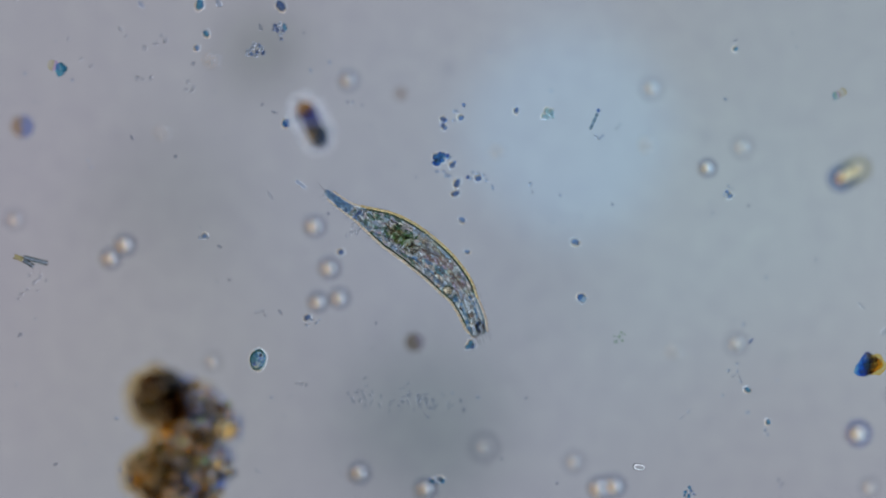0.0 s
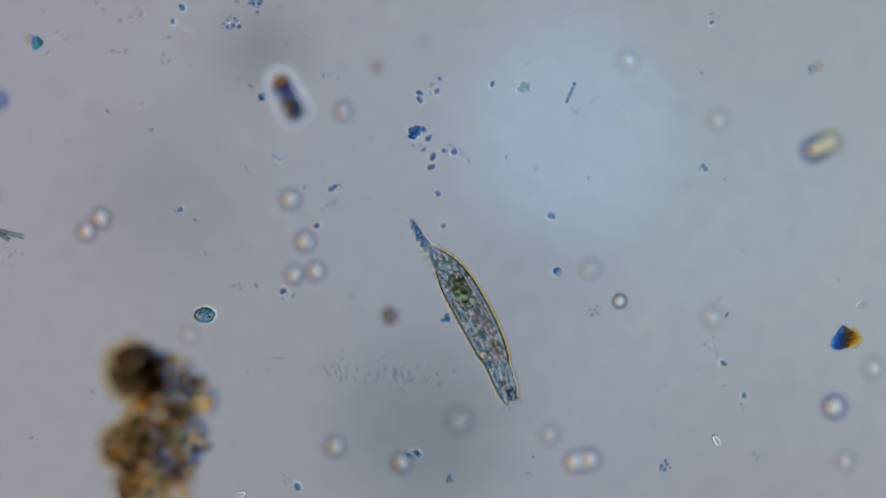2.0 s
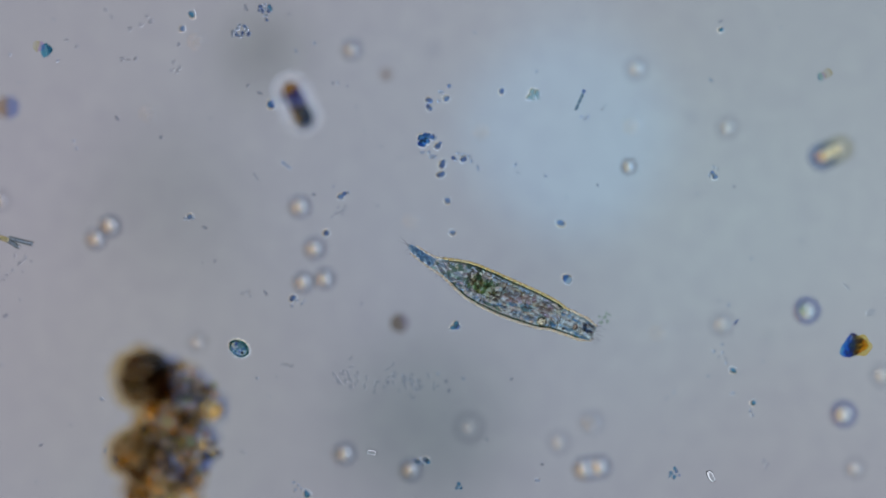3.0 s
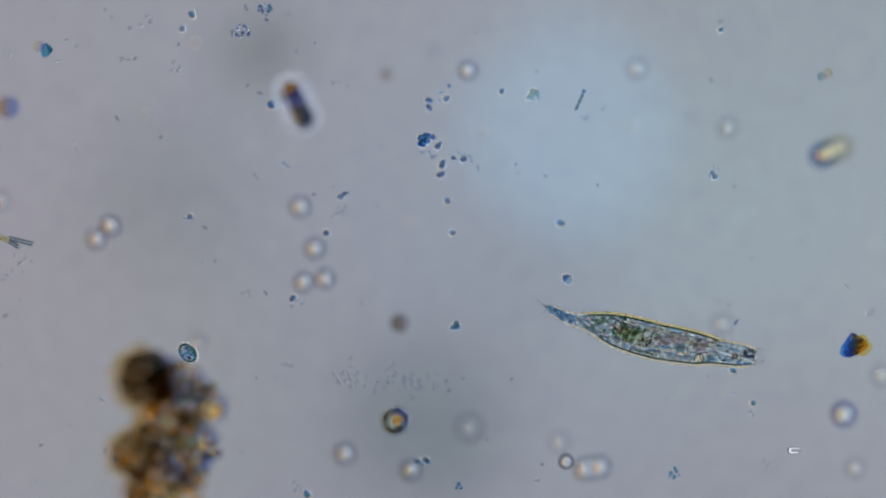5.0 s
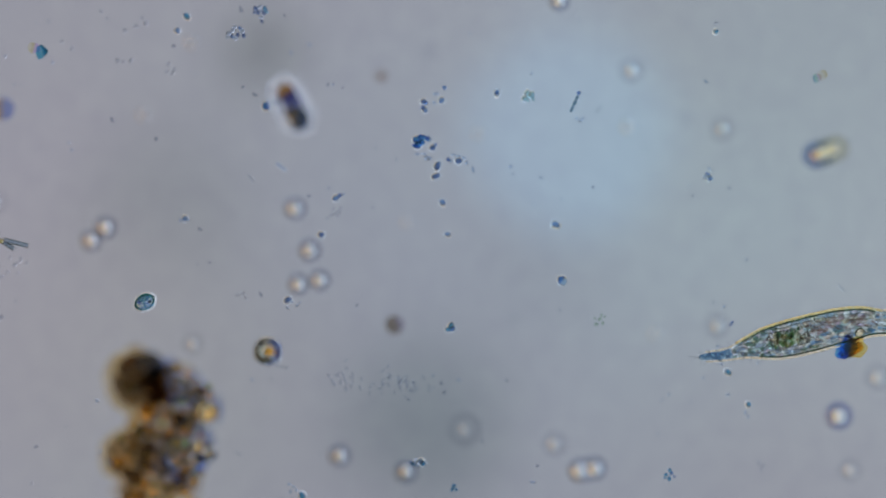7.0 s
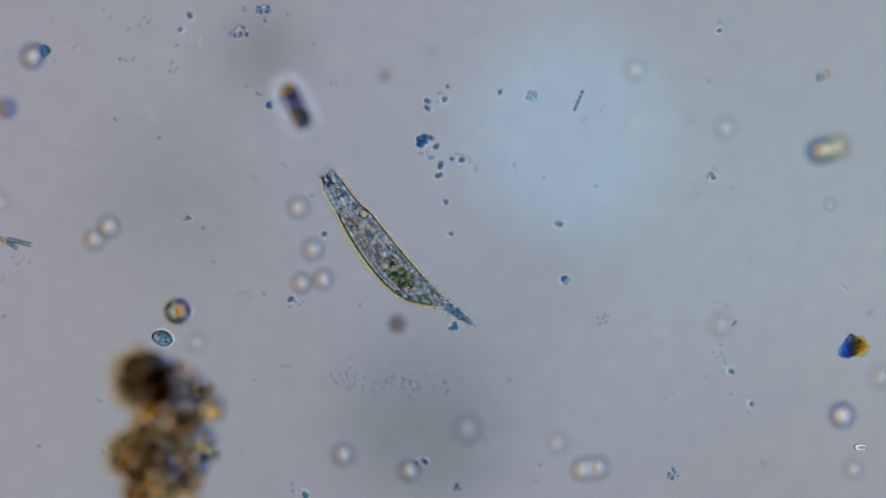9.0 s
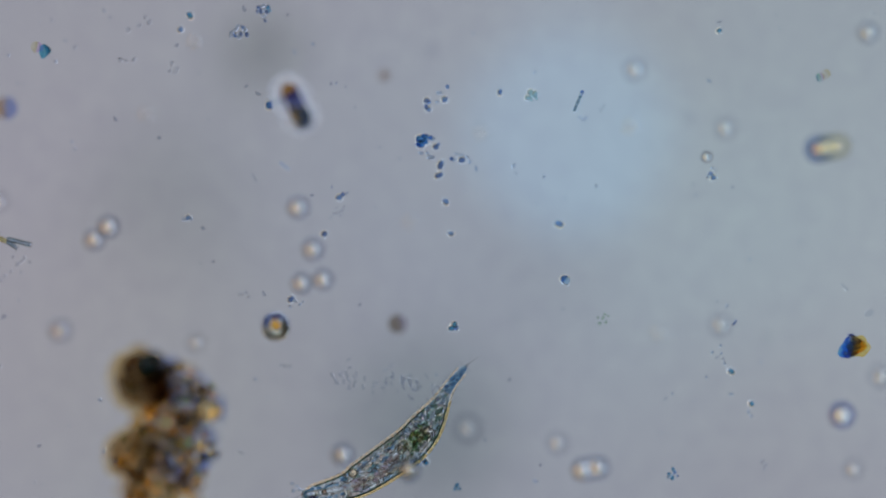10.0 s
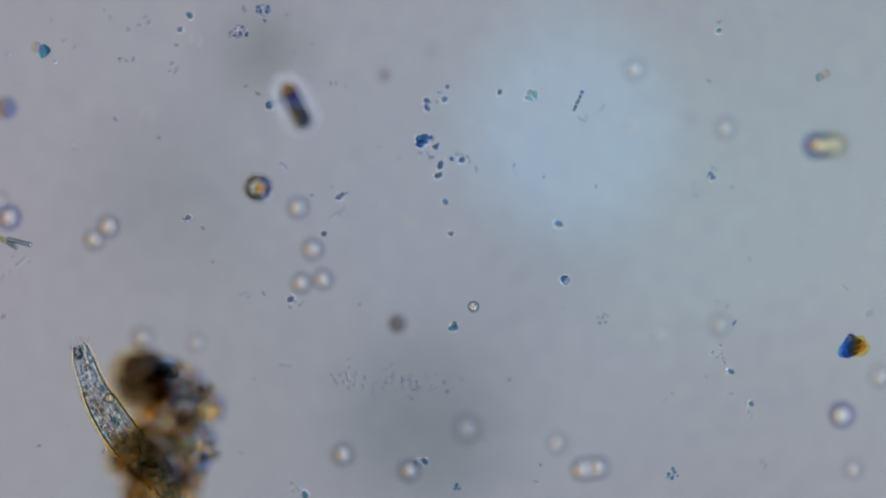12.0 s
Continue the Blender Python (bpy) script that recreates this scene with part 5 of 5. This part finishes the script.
# the axis of the ciliate, tail tip first, time by time
AXIS = {
    0.0: "575,338 610,365 655,390 700,415 740,442 785,482 820,528 850,592",
    0.1: "628,309 665,336 706,361 758,392 811,435 854,485 880,528 893,569",
    0.2: "622,316 661,346 702,364 748,396 795,435 841,489 865,535 878,587",
    0.3: "627,330 655,355 700,387 738,412 775,440 820,495 848,550 860,610",
    0.4: "630,331 667,361 704,379 748,416 791,457 834,509 850,559 860,621",
    0.5: "627,325 660,352 700,380 735,404 765,432 808,488 836,545 853,615",
    0.6: "624,342 663,364 706,398 752,439 795,494 826,550 839,596 850,652",
    0.7: "661,361 696,394 734,424 772,466 810,541 826,596 832,639 834,689",
    0.8: "682,372 705,403 735,435 768,470 793,510 810,560 819,610 823,660 825,705",
    0.9: "700,387 732,435 763,472 787,517 804,578 810,634 810,689 813,741",
    1.0: "710,398 735,432 758,465 778,500 793,545 801,600 805,650 806,700 805,765",
    1.1: "728,407 746,448 772,491 793,546 800,606 798,671 795,726 798,773",
    1.2: "741,411 761,453 785,494 806,550 813,615 813,671 813,726 817,776",
    1.3: "739,418 750,455 768,490 790,530 803,580 808,640 808,700 806,750 805,785",
    1.4: "726,424 741,466 763,509 780,565 784,624 782,680 780,736 784,788",
    1.5: "714,425 727,460 742,495 760,535 769,580 771,630 770,680 765,740 760,803",
    1.6: "714,428 727,462 742,497 760,537 769,582 771,632 770,682 765,742 760,806",
    1.7: "642,308 665,345 692,375 725,420 758,475 785,520 805,560 828,608",
    1.8: "668,330 693,368 725,402 763,452 800,510 842,565 877,630",
    1.9: "700,357 724,394 756,424 794,474 830,527 860,580 888,617 913,655",
    2.0: "727,390 752,432 785,468 820,525 850,580 874,632 905,710",
    2.1: "723,394 747,433 779,466 814,512 850,572 877,625 895,670 913,711",
    2.2: "744,418 768,454 798,484 836,534 871,590 897,645 915,693 930,731",
    2.3: "755,418 780,460 812,495 845,545 875,600 898,650 918,700 938,745",
    2.4: "762,428 785,463 817,493 851,545 883,602 907,648 925,693 945,741",
    2.5: "762,430 785,465 818,498 850,550 885,610 912,660 945,740",
    2.6: "645,352 680,385 715,410 755,440 800,480 845,512 880,535 922,553",
    2.7: "670,378 696,403 733,428 786,463 839,499 892,524 930,545 975,560",
    2.8: "702,409 730,433 768,456 824,489 882,519 935,542 972,560 1018,580",
    2.9: "721,428 752,451 789,471 845,499 903,530 956,554 997,572 1046,592",
    3.0: "723,435 760,462 800,480 850,507 900,530 950,550 1000,570 1050,590",
    3.1: "735,443 767,463 809,484 865,508 925,542 980,569 1021,587 1066,610",
    3.2: "748,458 785,483 825,500 875,522 930,550 980,570 1030,592 1080,617",
    4.8: "935,527 970,548 1010,560 1060,577 1110,590 1170,607 1230,622 1298,636",
    4.9: "948,541 994,559 1040,569 1093,579 1159,599 1225,619 1274,629 1312,639",
    5.0: "966,543 1005,563 1045,572 1100,589 1160,605 1220,616 1280,626 1337,632",
    5.1: "981,553 1025,569 1072,574 1129,591 1195,612 1261,629 1311,637 1352,639",
    5.2: "1002,568 1047,578 1091,582 1152,596 1223,615 1289,635 1339,645 1377,647",
    5.3: "1035,578 1083,587 1133,592 1189,604 1260,625 1326,640 1370,653 1408,665",
    5.4: "1072,586 1118,594 1167,599 1228,615 1294,635 1360,652 1403,665 1443,685",
    5.5: "1100,582 1140,600 1180,608 1240,620 1300,638 1350,653 1400,670 1458,700",
    5.6: "1121,586 1167,601 1215,609 1274,625 1344,657 1406,685 1446,709 1495,739",
    5.7: "1167,586 1207,604 1256,620 1317,645 1380,678 1438,714 1476,736 1519,759",
    5.8: "1187,589 1227,607 1276,627 1337,652 1403,690 1461,728 1490,747 1528,767",
    5.9: "1228,609 1266,624 1316,642 1373,673 1436,711 1489,747 1522,774 1558,797",
    6.0: "1252,616 1300,637 1345,648 1395,668 1470,715 1525,770 1575,835",
    6.1: "1261,619 1307,632 1357,648 1418,681 1479,723 1522,767 1555,813 1580,855",
    6.2: "1258,619 1302,632 1355,648 1416,681 1479,728 1525,772 1558,822 1581,863",
    6.3: "1103,615 1144,622 1194,617 1255,615 1326,629 1383,642 1420,640 1462,635",
    6.4: "1133,620 1175,627 1225,624 1283,619 1349,624 1406,619 1453,602 1505,586",
    6.5: "1185,628 1230,632 1275,620 1330,614 1390,606 1450,594 1500,578 1560,567",
    6.6: "1207,632 1248,630 1297,617 1360,607 1434,594 1500,574 1558,558 1604,546",
    6.7: "1228,634 1273,627 1322,615 1383,604 1454,589 1520,571 1570,559 1617,553",
    6.8: "1235,632 1281,627 1330,612 1396,602 1466,587 1532,571 1580,563 1629,559",
    7.0: "1237,633 1285,628 1330,615 1390,603 1450,588 1510,575 1570,572 1620,575",
    7.2: "1250,640 1300,625 1345,605 1400,590 1460,572 1520,565 1580,572 1630,580",
    7.6: "1330,610 1380,585 1430,555 1480,520 1530,478 1575,430 1615,375",
    8.0: "1270,620 1275,570 1282,520 1292,465 1300,410 1305,350 1308,290 1308,230",
    8.4: "1090,610 1075,565 1052,525 1025,480 995,435 965,395 935,350 905,305",
    8.8: "903,580 865,562 805,545 755,512 703,465 660,412 620,360",
    8.9: "849,574 808,549 767,524 721,487 675,435 634,383 609,352 586,321",
    9.0: "835,573 800,548 765,525 722,500 676,450 632,388 600,345 578,308",
    9.1: "827,566 789,539 748,512 700,477 655,415 620,359 599,326 582,301",
    9.2: "825,577 795,548 760,520 718,490 672,440 630,383 598,340 573,303",
    9.3: "997,630 950,610 912,602 862,594 810,572 760,547 720,520 682,493",
    9.4: "1050,605 1000,602 960,602 910,600 860,592 800,582 750,580 705,580",
    9.5: "1107,562 1060,570 1010,580 960,596 905,604 860,618 825,645 793,683",
    9.6: "1011,551 961,566 920,590 868,628 816,669 779,700 758,725 736,766",
    9.7: "950,558 915,585 880,615 845,650 800,695 760,740 730,775 698,812",
    9.8: "895,582 862,617 833,657 793,704 748,752 704,797 673,822 634,859",
    9.9: "839,630 810,663 783,704 742,756 696,797 640,835 603,859 562,880",
    10.0: "825,648 797,682 772,725 745,765 722,790 668,828 617,858 540,884",
    10.1: "812,669 775,708 746,752 702,797 647,835 589,864 537,882 475,901",
    10.2: "804,679 769,715 738,752 694,802 634,839 566,866 504,884 435,901",
    10.3: "783,708 744,735 711,777 661,822 603,849 531,874 479,886 406,901",
    10.4: "777,737 738,766 700,797 651,839 578,866 506,882 444,893 382,905",
    10.5: "772,745 730,770 690,800 640,832 590,854 530,872 470,885 410,895",
    10.6: "767,768 726,796 683,817 637,839 581,854 516,865 460,874 395,885",
    10.7: "752,791 715,813 668,831 618,848 557,863 492,874 436,880 381,887",
    10.8: "752,815 709,830 663,843 611,856 551,869 486,878 431,883 366,885",
    10.9: "720,841 670,848 611,859 551,869 488,876 423,878 369,876 314,872",
    11.0: "690,855 640,862 580,872 520,882 460,888 400,884 350,872 308,860",
    11.1: "670,872 618,878 559,885 498,889 433,889 373,880 331,863 288,844",
    11.2: "637,895 585,896 529,896 470,893 405,882 345,861 303,841 262,818",
    11.3: "560,950 520,930 480,915 430,900 370,880 310,855 250,825 205,798",
    11.4: "516,978 479,950 433,919 386,889 331,854 275,817 238,789 204,765",
    11.5: "495,1000 465,970 430,945 390,915 340,880 290,845 245,805 203,763",
    11.6: "451,997 414,963 377,928 332,889 284,844 240,804 210,770 186,733",
    11.7: "442,987 410,952 373,913 331,870 284,830 238,783 201,733 167,681",
    11.8: "420,985 390,950 360,920 320,880 270,835 225,785 190,730 160,672",
    11.9: "386,963 358,932 331,895 295,852 251,805 206,755 173,692 147,625",
    12.0: "370,960 345,920 315,880 275,835 225,780 188,725 160,670 140,612",
}


def joints(t):
    """The slices' joints at t seconds: equal steps along a smooth line through the axis."""
    pts = np.array([[float(a) for a in p.split(",")] for p in AXIS[t].split()])
    dx, dy = stage(t)
    pts -= (dx, dy)
    # smooth line: Catmull-Rom
    ext = np.vstack([2 * pts[0] - pts[1], pts, 2 * pts[-1] - pts[-2]])
    fine = []
    for i in range(1, len(ext) - 2):
        p0, p1, p2, p3 = ext[i - 1], ext[i], ext[i + 1], ext[i + 2]
        for f in np.linspace(0, 1, 24, endpoint=False):
            fine.append(0.5 * (2 * p1 + (p2 - p0) * f + (2 * p0 - 5 * p1 + 4 * p2 - p3) * f * f + (3 * p1 - p0 - 3 * p2 + p3) * f ** 3))
    fine.append(ext[-2])
    fine = np.array(fine)
    for _ in range(30):
        fine[1:-1] = 0.25 * fine[:-2] + 0.5 * fine[1:-1] + 0.25 * fine[2:]
    d = np.concatenate([[0], np.cumsum(np.hypot(*np.diff(fine, axis=0).T))])
    # it draws itself out and in a little
    long = min(max(d[-1], LONG * 0.9), LONG * 1.07)
    want = (d[-1] - long) / 2 + np.arange(SLICES + 1) * long / SLICES
    a, b = fine[0] - fine[6], fine[-1] - fine[-7]
    a, b = a / np.hypot(*a), b / np.hypot(*b)
    out = []
    for w in want:
        if w < 0:
            q = fine[0] + a * -w
        elif w > d[-1]:
            q = fine[-1] + b * (w - d[-1])
        else:
            q = np.array([np.interp(w, d, fine[:, 0]), np.interp(w, d, fine[:, 1])])
        out.append(spot(q[0], q[1], BODY_Z))
    return out


def heading(a, b, at):
    d = b - a
    return Matrix.Translation(at) @ Matrix.Rotation(math.atan2(d.y, d.x), 4, "Z")


ciliate, body = build_ciliate()
cell = oval_cell()
bead = amber_bead("amber_cell", "round dark cell with an orange oil drop inside")
bead_2 = small_ring("round bluish spore with an orange-white middle", 22, 1.0, M_WALL_BLUE)
bm = bmesh.new()
add_ball(bm, (0, 0, 0), (8 * K, 10 * K, 0.0016), 3, 0.2, 3)
part("plastid", bm, clear("teal_plastid", (0.58, 0.78, 0.84), (0.82, 0.93, 0.96), 300), bead_2, "teal plastid").location = (-9 * K, 3 * K, 0.001)
ring_a = small_ring("faint clear round spore with a soft grey rim", 16)
ring_e = small_ring("small clear round spore with a dark rim", 14, 1.0, M_WALL_DARK, 0.2)
ring_h = small_ring("tiny clear spore with a thin dark rim", 10, 1.0, M_WALL_DARK, 0.2)
ring_b = small_ring("small clear spore drifting over the glass", 14, 1.0, M_WALL_DARK, 0.2)
ring_d = small_ring("clear round spore with a wide soft rim", 17)
ring_f = small_ring("faint clear drifting spore", 18)
ring_g = small_ring("clear spore with a vivid blue rim", 21, 1.0, M_WALL_BLUE)
bm = bmesh.new()
add_capsule(bm, (-6 * K, 0, 0), (6 * K, 0, 0), 5.5 * K, 10)
oblong = tagged(part("drifting_diatom", bm, M_CLEAR), "tiny clear oblong diatom drifting over the glass", "diatom")
bm = bmesh.new()
add_capsule(bm, (-5 * K, 0, 0), (5 * K, 0, 0), 4.5 * K, 10)
sliver = tagged(part("drifting_diatom", bm, M_CLEAR), "tiny clear sliver of a diatom, drifting", "diatom")
diatom = valve(1472, 265)


def motions():
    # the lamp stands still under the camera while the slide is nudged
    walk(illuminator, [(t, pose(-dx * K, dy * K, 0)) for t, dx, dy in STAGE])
    # the ciliate
    mid = SLICES // 2
    root_rows, slice_rows = [], [[] for _ in body]
    for t in sorted(AXIS):
        j = joints(t)
        root = heading(j[mid - 3], j[mid + 3], j[mid])
        root_rows.append((t, root))
        inv = root.inverted()
        for i in range(SLICES):
            slice_rows[i].append((t, inv @ heading(j[i], j[i + 1], j[i])))
    walk(ciliate, root_rows)
    for sl, rows in zip(body, slice_rows):
        walk(sl, rows)
    swim(cell, [(0, 456, 637), (0.1, 488, 613), (0.2, 479, 630), (0.3, 445, 620), (0.4, 448, 632), (0.5, 433, 606), (0.6, 427, 604), (0.7, 425, 604), (0.9, 414, 626), (1, 402, 640), (1.1, 383, 639),
                (1.2, 383, 635), (1.4, 319, 621), (1.5, 297, 611), (1.6, 297, 600), (1.8, 326, 553), (2, 362, 558), (2.5, 450, 586), (2.6, 460, 592), (2.7, 460, 607), (2.8, 455, 616), (2.9, 449, 617),
                (3, 423, 617), (3.2, 395, 612), (4.8, 356, 628), (5, 332, 625), (5.5, 279, 581), (6, 294, 534), (6.3, 283, 572), (6.5, 267, 582), (6.8, 246, 551), (7, 256, 535), (7.2, 274, 546),
                (8.8, 318, 594), (8.9, 301, 597), (9, 287, 599), (9.1, 286, 590), (9.2, 293, 578), (9.3, 300, 577), (9.4, 316, 587), (9.5, 318, 606), (9.6, 315, 621), (9.7, 308, 640), (9.8, 291, 644),
                (9.9, 268, 646), (10, 262, 648), (10.3, 222, 618), (10.5, 233, 592), (10.6, 251, 594), (10.7, 267, 599), (10.8, 279, 607), (10.9, 286, 614), (11, 290, 630), (11.1, 288, 648),
                (11.4, 260, 685), (11.5, 243, 687), (11.6, 240, 679), (11.7, 251, 670), (11.9, 284, 655), (12, 298, 656)], 0.0024,
         [(0, 75), (0.5, 75), (1, 25), (1.5, 110), (1.8, 40), (2, 0), (2.5, -42), (2.6, -60), (3, -35), (3.2, -40), (4.8, 40), (5, -50), (5.5, -70), (6, -60), (6.5, 0), (7, 25), (7.2, -35), (8.8, 0), (9, -20), (9.2, 30),
          (9.3, -20), (9.4, -70), (9.5, 80 - 180), (9.7, 20 - 180), (10, -150), (10.5, 40 - 180), (11, 60 - 180), (11.5, -200), (12, -210)])
    swim(bead, [(0, 720, 1010), (4, 700, 940), (4.5, 660, 830), (4.8, 680, 766), (5, 700, 745), (5.3, 655, 823), (5.5, 652, 803), (6, 605, 730), (6.5, 538, 672), (7, 474, 622), (7.2, 460, 602),
                (8.8, 335, 553), (8.9, 324, 549), (9, 315, 551), (9.1, 307, 549), (9.2, 300, 550), (9.3, 320, 555), (9.4, 398, 585), (9.5, 412, 590), (9.6, 429, 590), (9.7, 443, 587), (9.8, 462, 584),
                (9.9, 475, 582), (10, 488, 578), (10.1, 500, 570), (10.2, 510, 559), (10.3, 524, 551), (10.4, 531, 541), (10.5, 537, 530), (10.6, 548, 514), (10.7, 551, 503), (10.8, 546, 492),
                (11, 548, 453), (11.3, 532, 405), (11.5, 512, 372), (11.8, 483, 345), (12, 457, 333)], 0.0070,
         [(0, 0), (5, 30), (5.5, 90), (6, 40), (7, 0), (9, 20), (10, 100), (10.5, 160), (11, 60), (12, 0)])
    swim(bead_2, [(0, 1700, 760), (1.2, 1640, 790), (1.5, 1560, 800), (1.8, 1600, 860), (2.2, 1490, 930), (2.5, 1467, 872), (2.6, 1507, 775), (2.8, 1468, 752), (3, 1428, 550), (3.2, 1488, 338), (3.6, 1600, 60), (4, 1700, -100), (12, 1760, -160)], 0.0070)
    swim(ring_a, [(0, 1252, 297), (0.5, 1155, 247), (1, 1057, 253), (1.5, 1005, 358), (1.6, 1015, 382), (1.8, 1035, 418), (2, 1045, 475), (2.5, 1035, 613), (2.6, 1043, 640), (3, 1047, 748), (3.2, 1052, 800), (3.7, 1045, 930), (12, 1040, 1150)], [(0, 0.0070), (1, 0.0100), (2, 0.0120), (3, 0.0140), (12, 0.0140)])
    swim(ring_e, [(0, 850, 1100), (4, 930, 960), (4.8, 978, 825), (5, 1002, 817), (5.5, 995, 870), (6, 985, 940), (12, 900, 1100)], 0.0046)
    swim(ring_b, [(0, 1070, 915), (0.5, 1098, 832), (1, 1148, 802), (1.5, 1110, 668), (1.6, 1100, 642), (1.8, 1114, 570), (2, 1097, 533), (2.5, 1077, 418), (2.6, 1077, 390), (3, 1113, 295), (3.2, 1118, 245), (4, 1150, 20), (4.6, 1250, -80), (12, 1400, -300)], [(0, 0.0046), (2, 0.0050), (3, 0.0072), (12, 0.0072)])
    swim(ring_h, [(0, 1760, 150), (7, 1700, 150), (8.4, 1620, 370), (8.8, 1520, 366), (9, 1468, 362), (9.2, 1423, 344), (9.5, 1358, 323), (9.7, 1320, 290), (10, 1251, 278), (10.5, 1150, 305), (11, 1055, 383), (11.3, 985, 425), (11.5, 942, 456), (11.8, 882, 510), (12, 838, 543)], [(0, 0.0085), (9, 0.0085), (10, 0.0056), (11.5, 0.0038), (12, 0.0038)])
    swim(ring_d, [(0, 617, 142), (0.5, 648, 167), (1, 605, 227), (1.5, 557, 218), (1.6, 556, 225), (1.8, 592, 210), (2, 608, 197), (2.5, 637, 142), (2.6, 642, 130), (3, 623, 88), (3.2, 600, 75), (4.8, 802, 120), (5, 828, 125), (5.5, 893, 125),
                  (6, 968, 118), (6.5, 984, 84), (7, 990, 2), (7.4, 1000, -50), (9.4, 1470, -70), (9.7, 1490, 5), (10, 1537, 58), (10.4, 1620, 110), (12, 1800, 150)], [(0, 0.0105), (3.2, 0.0105), (5.5, 0.0072), (7, 0.0072), (9.4, 0.0105), (12, 0.0105)])
    swim(ring_f, [(0, -200, 400), (8.8, -60, 500), (9.4, 8, 525), (9.5, 18, 528), (9.7, 66, 542), (10, 107, 585), (10.5, 183, 612), (11, 225, 606), (11.5, 246, 600), (12, 252, 598)], 0.012)
    swim(ring_g, [(0, 200, -120), (8.2, 140, -40), (8.8, 93, 70), (9, 57, 100), (9.2, 25, 105), (9.4, 5, 122), (9.8, -60, 200), (11, -40, 400), (11.5, 3, 393), (11.8, 8, 382), (12, 15, 385)], 0.0085)
    swim(oblong, [(0, 1131, 827), (0.5, 1240, 785), (1, 1243, 757), (1.5, 1193, 773), (1.6, 1197, 768), (1.8, 1240, 758), (2, 1268, 780), (2.5, 1293, 842), (2.6, 1285, 845), (3, 1258, 843), (3.2, 1253, 818),
                (4.8, 1360, 806), (4.9, 1382, 802), (5, 1405, 797), (5.1, 1423, 787), (5.2, 1446, 769), (5.3, 1462, 759), (5.4, 1481, 752), (5.5, 1493, 745), (5.6, 1502, 751), (5.7, 1540, 751),
                (5.8, 1562, 750), (6, 1600, 745), (8.4, 1640, 740), (8.8, 1558, 783), (9, 1523, 792), (9.2, 1492, 822), (9.5, 1465, 877), (10, 1440, 960), (12, 1400, 1080)], 6 * K,
         [(0, -10), (0.5, 40), (1, 10), (2, -60), (3, -60), (4.8, -20), (5, 0), (5.5, -30), (9, 0), (9.5, -60), (12, 0)])
    swim(sliver, [(0, 250, 1000), (1.5, 330, 910), (1.8, 372, 863), (2, 427, 875), (2.5, 545, 843), (2.6, 575, 842), (3, 658, 801), (3.2, 697, 832), (3.8, 760, 930), (12, 900, 1100)], 5 * K, [(0, 0), (2, 10), (3, -10), (3.2, 60), (12, 60)])
    swim(diatom, [(0, 1478, 273), (0.5, 1474, 273), (1, 1473, 273), (2.5, 1471, 271), (5, 1471, 268), (7, 1470, 266), (9.5, 1469, 261), (12, 1465, 256)], 0.0105,
         [(0, 28), (2.5, 25), (5.5, 23), (7, 19), (9.5, 11), (12, 2)], True)


motions()
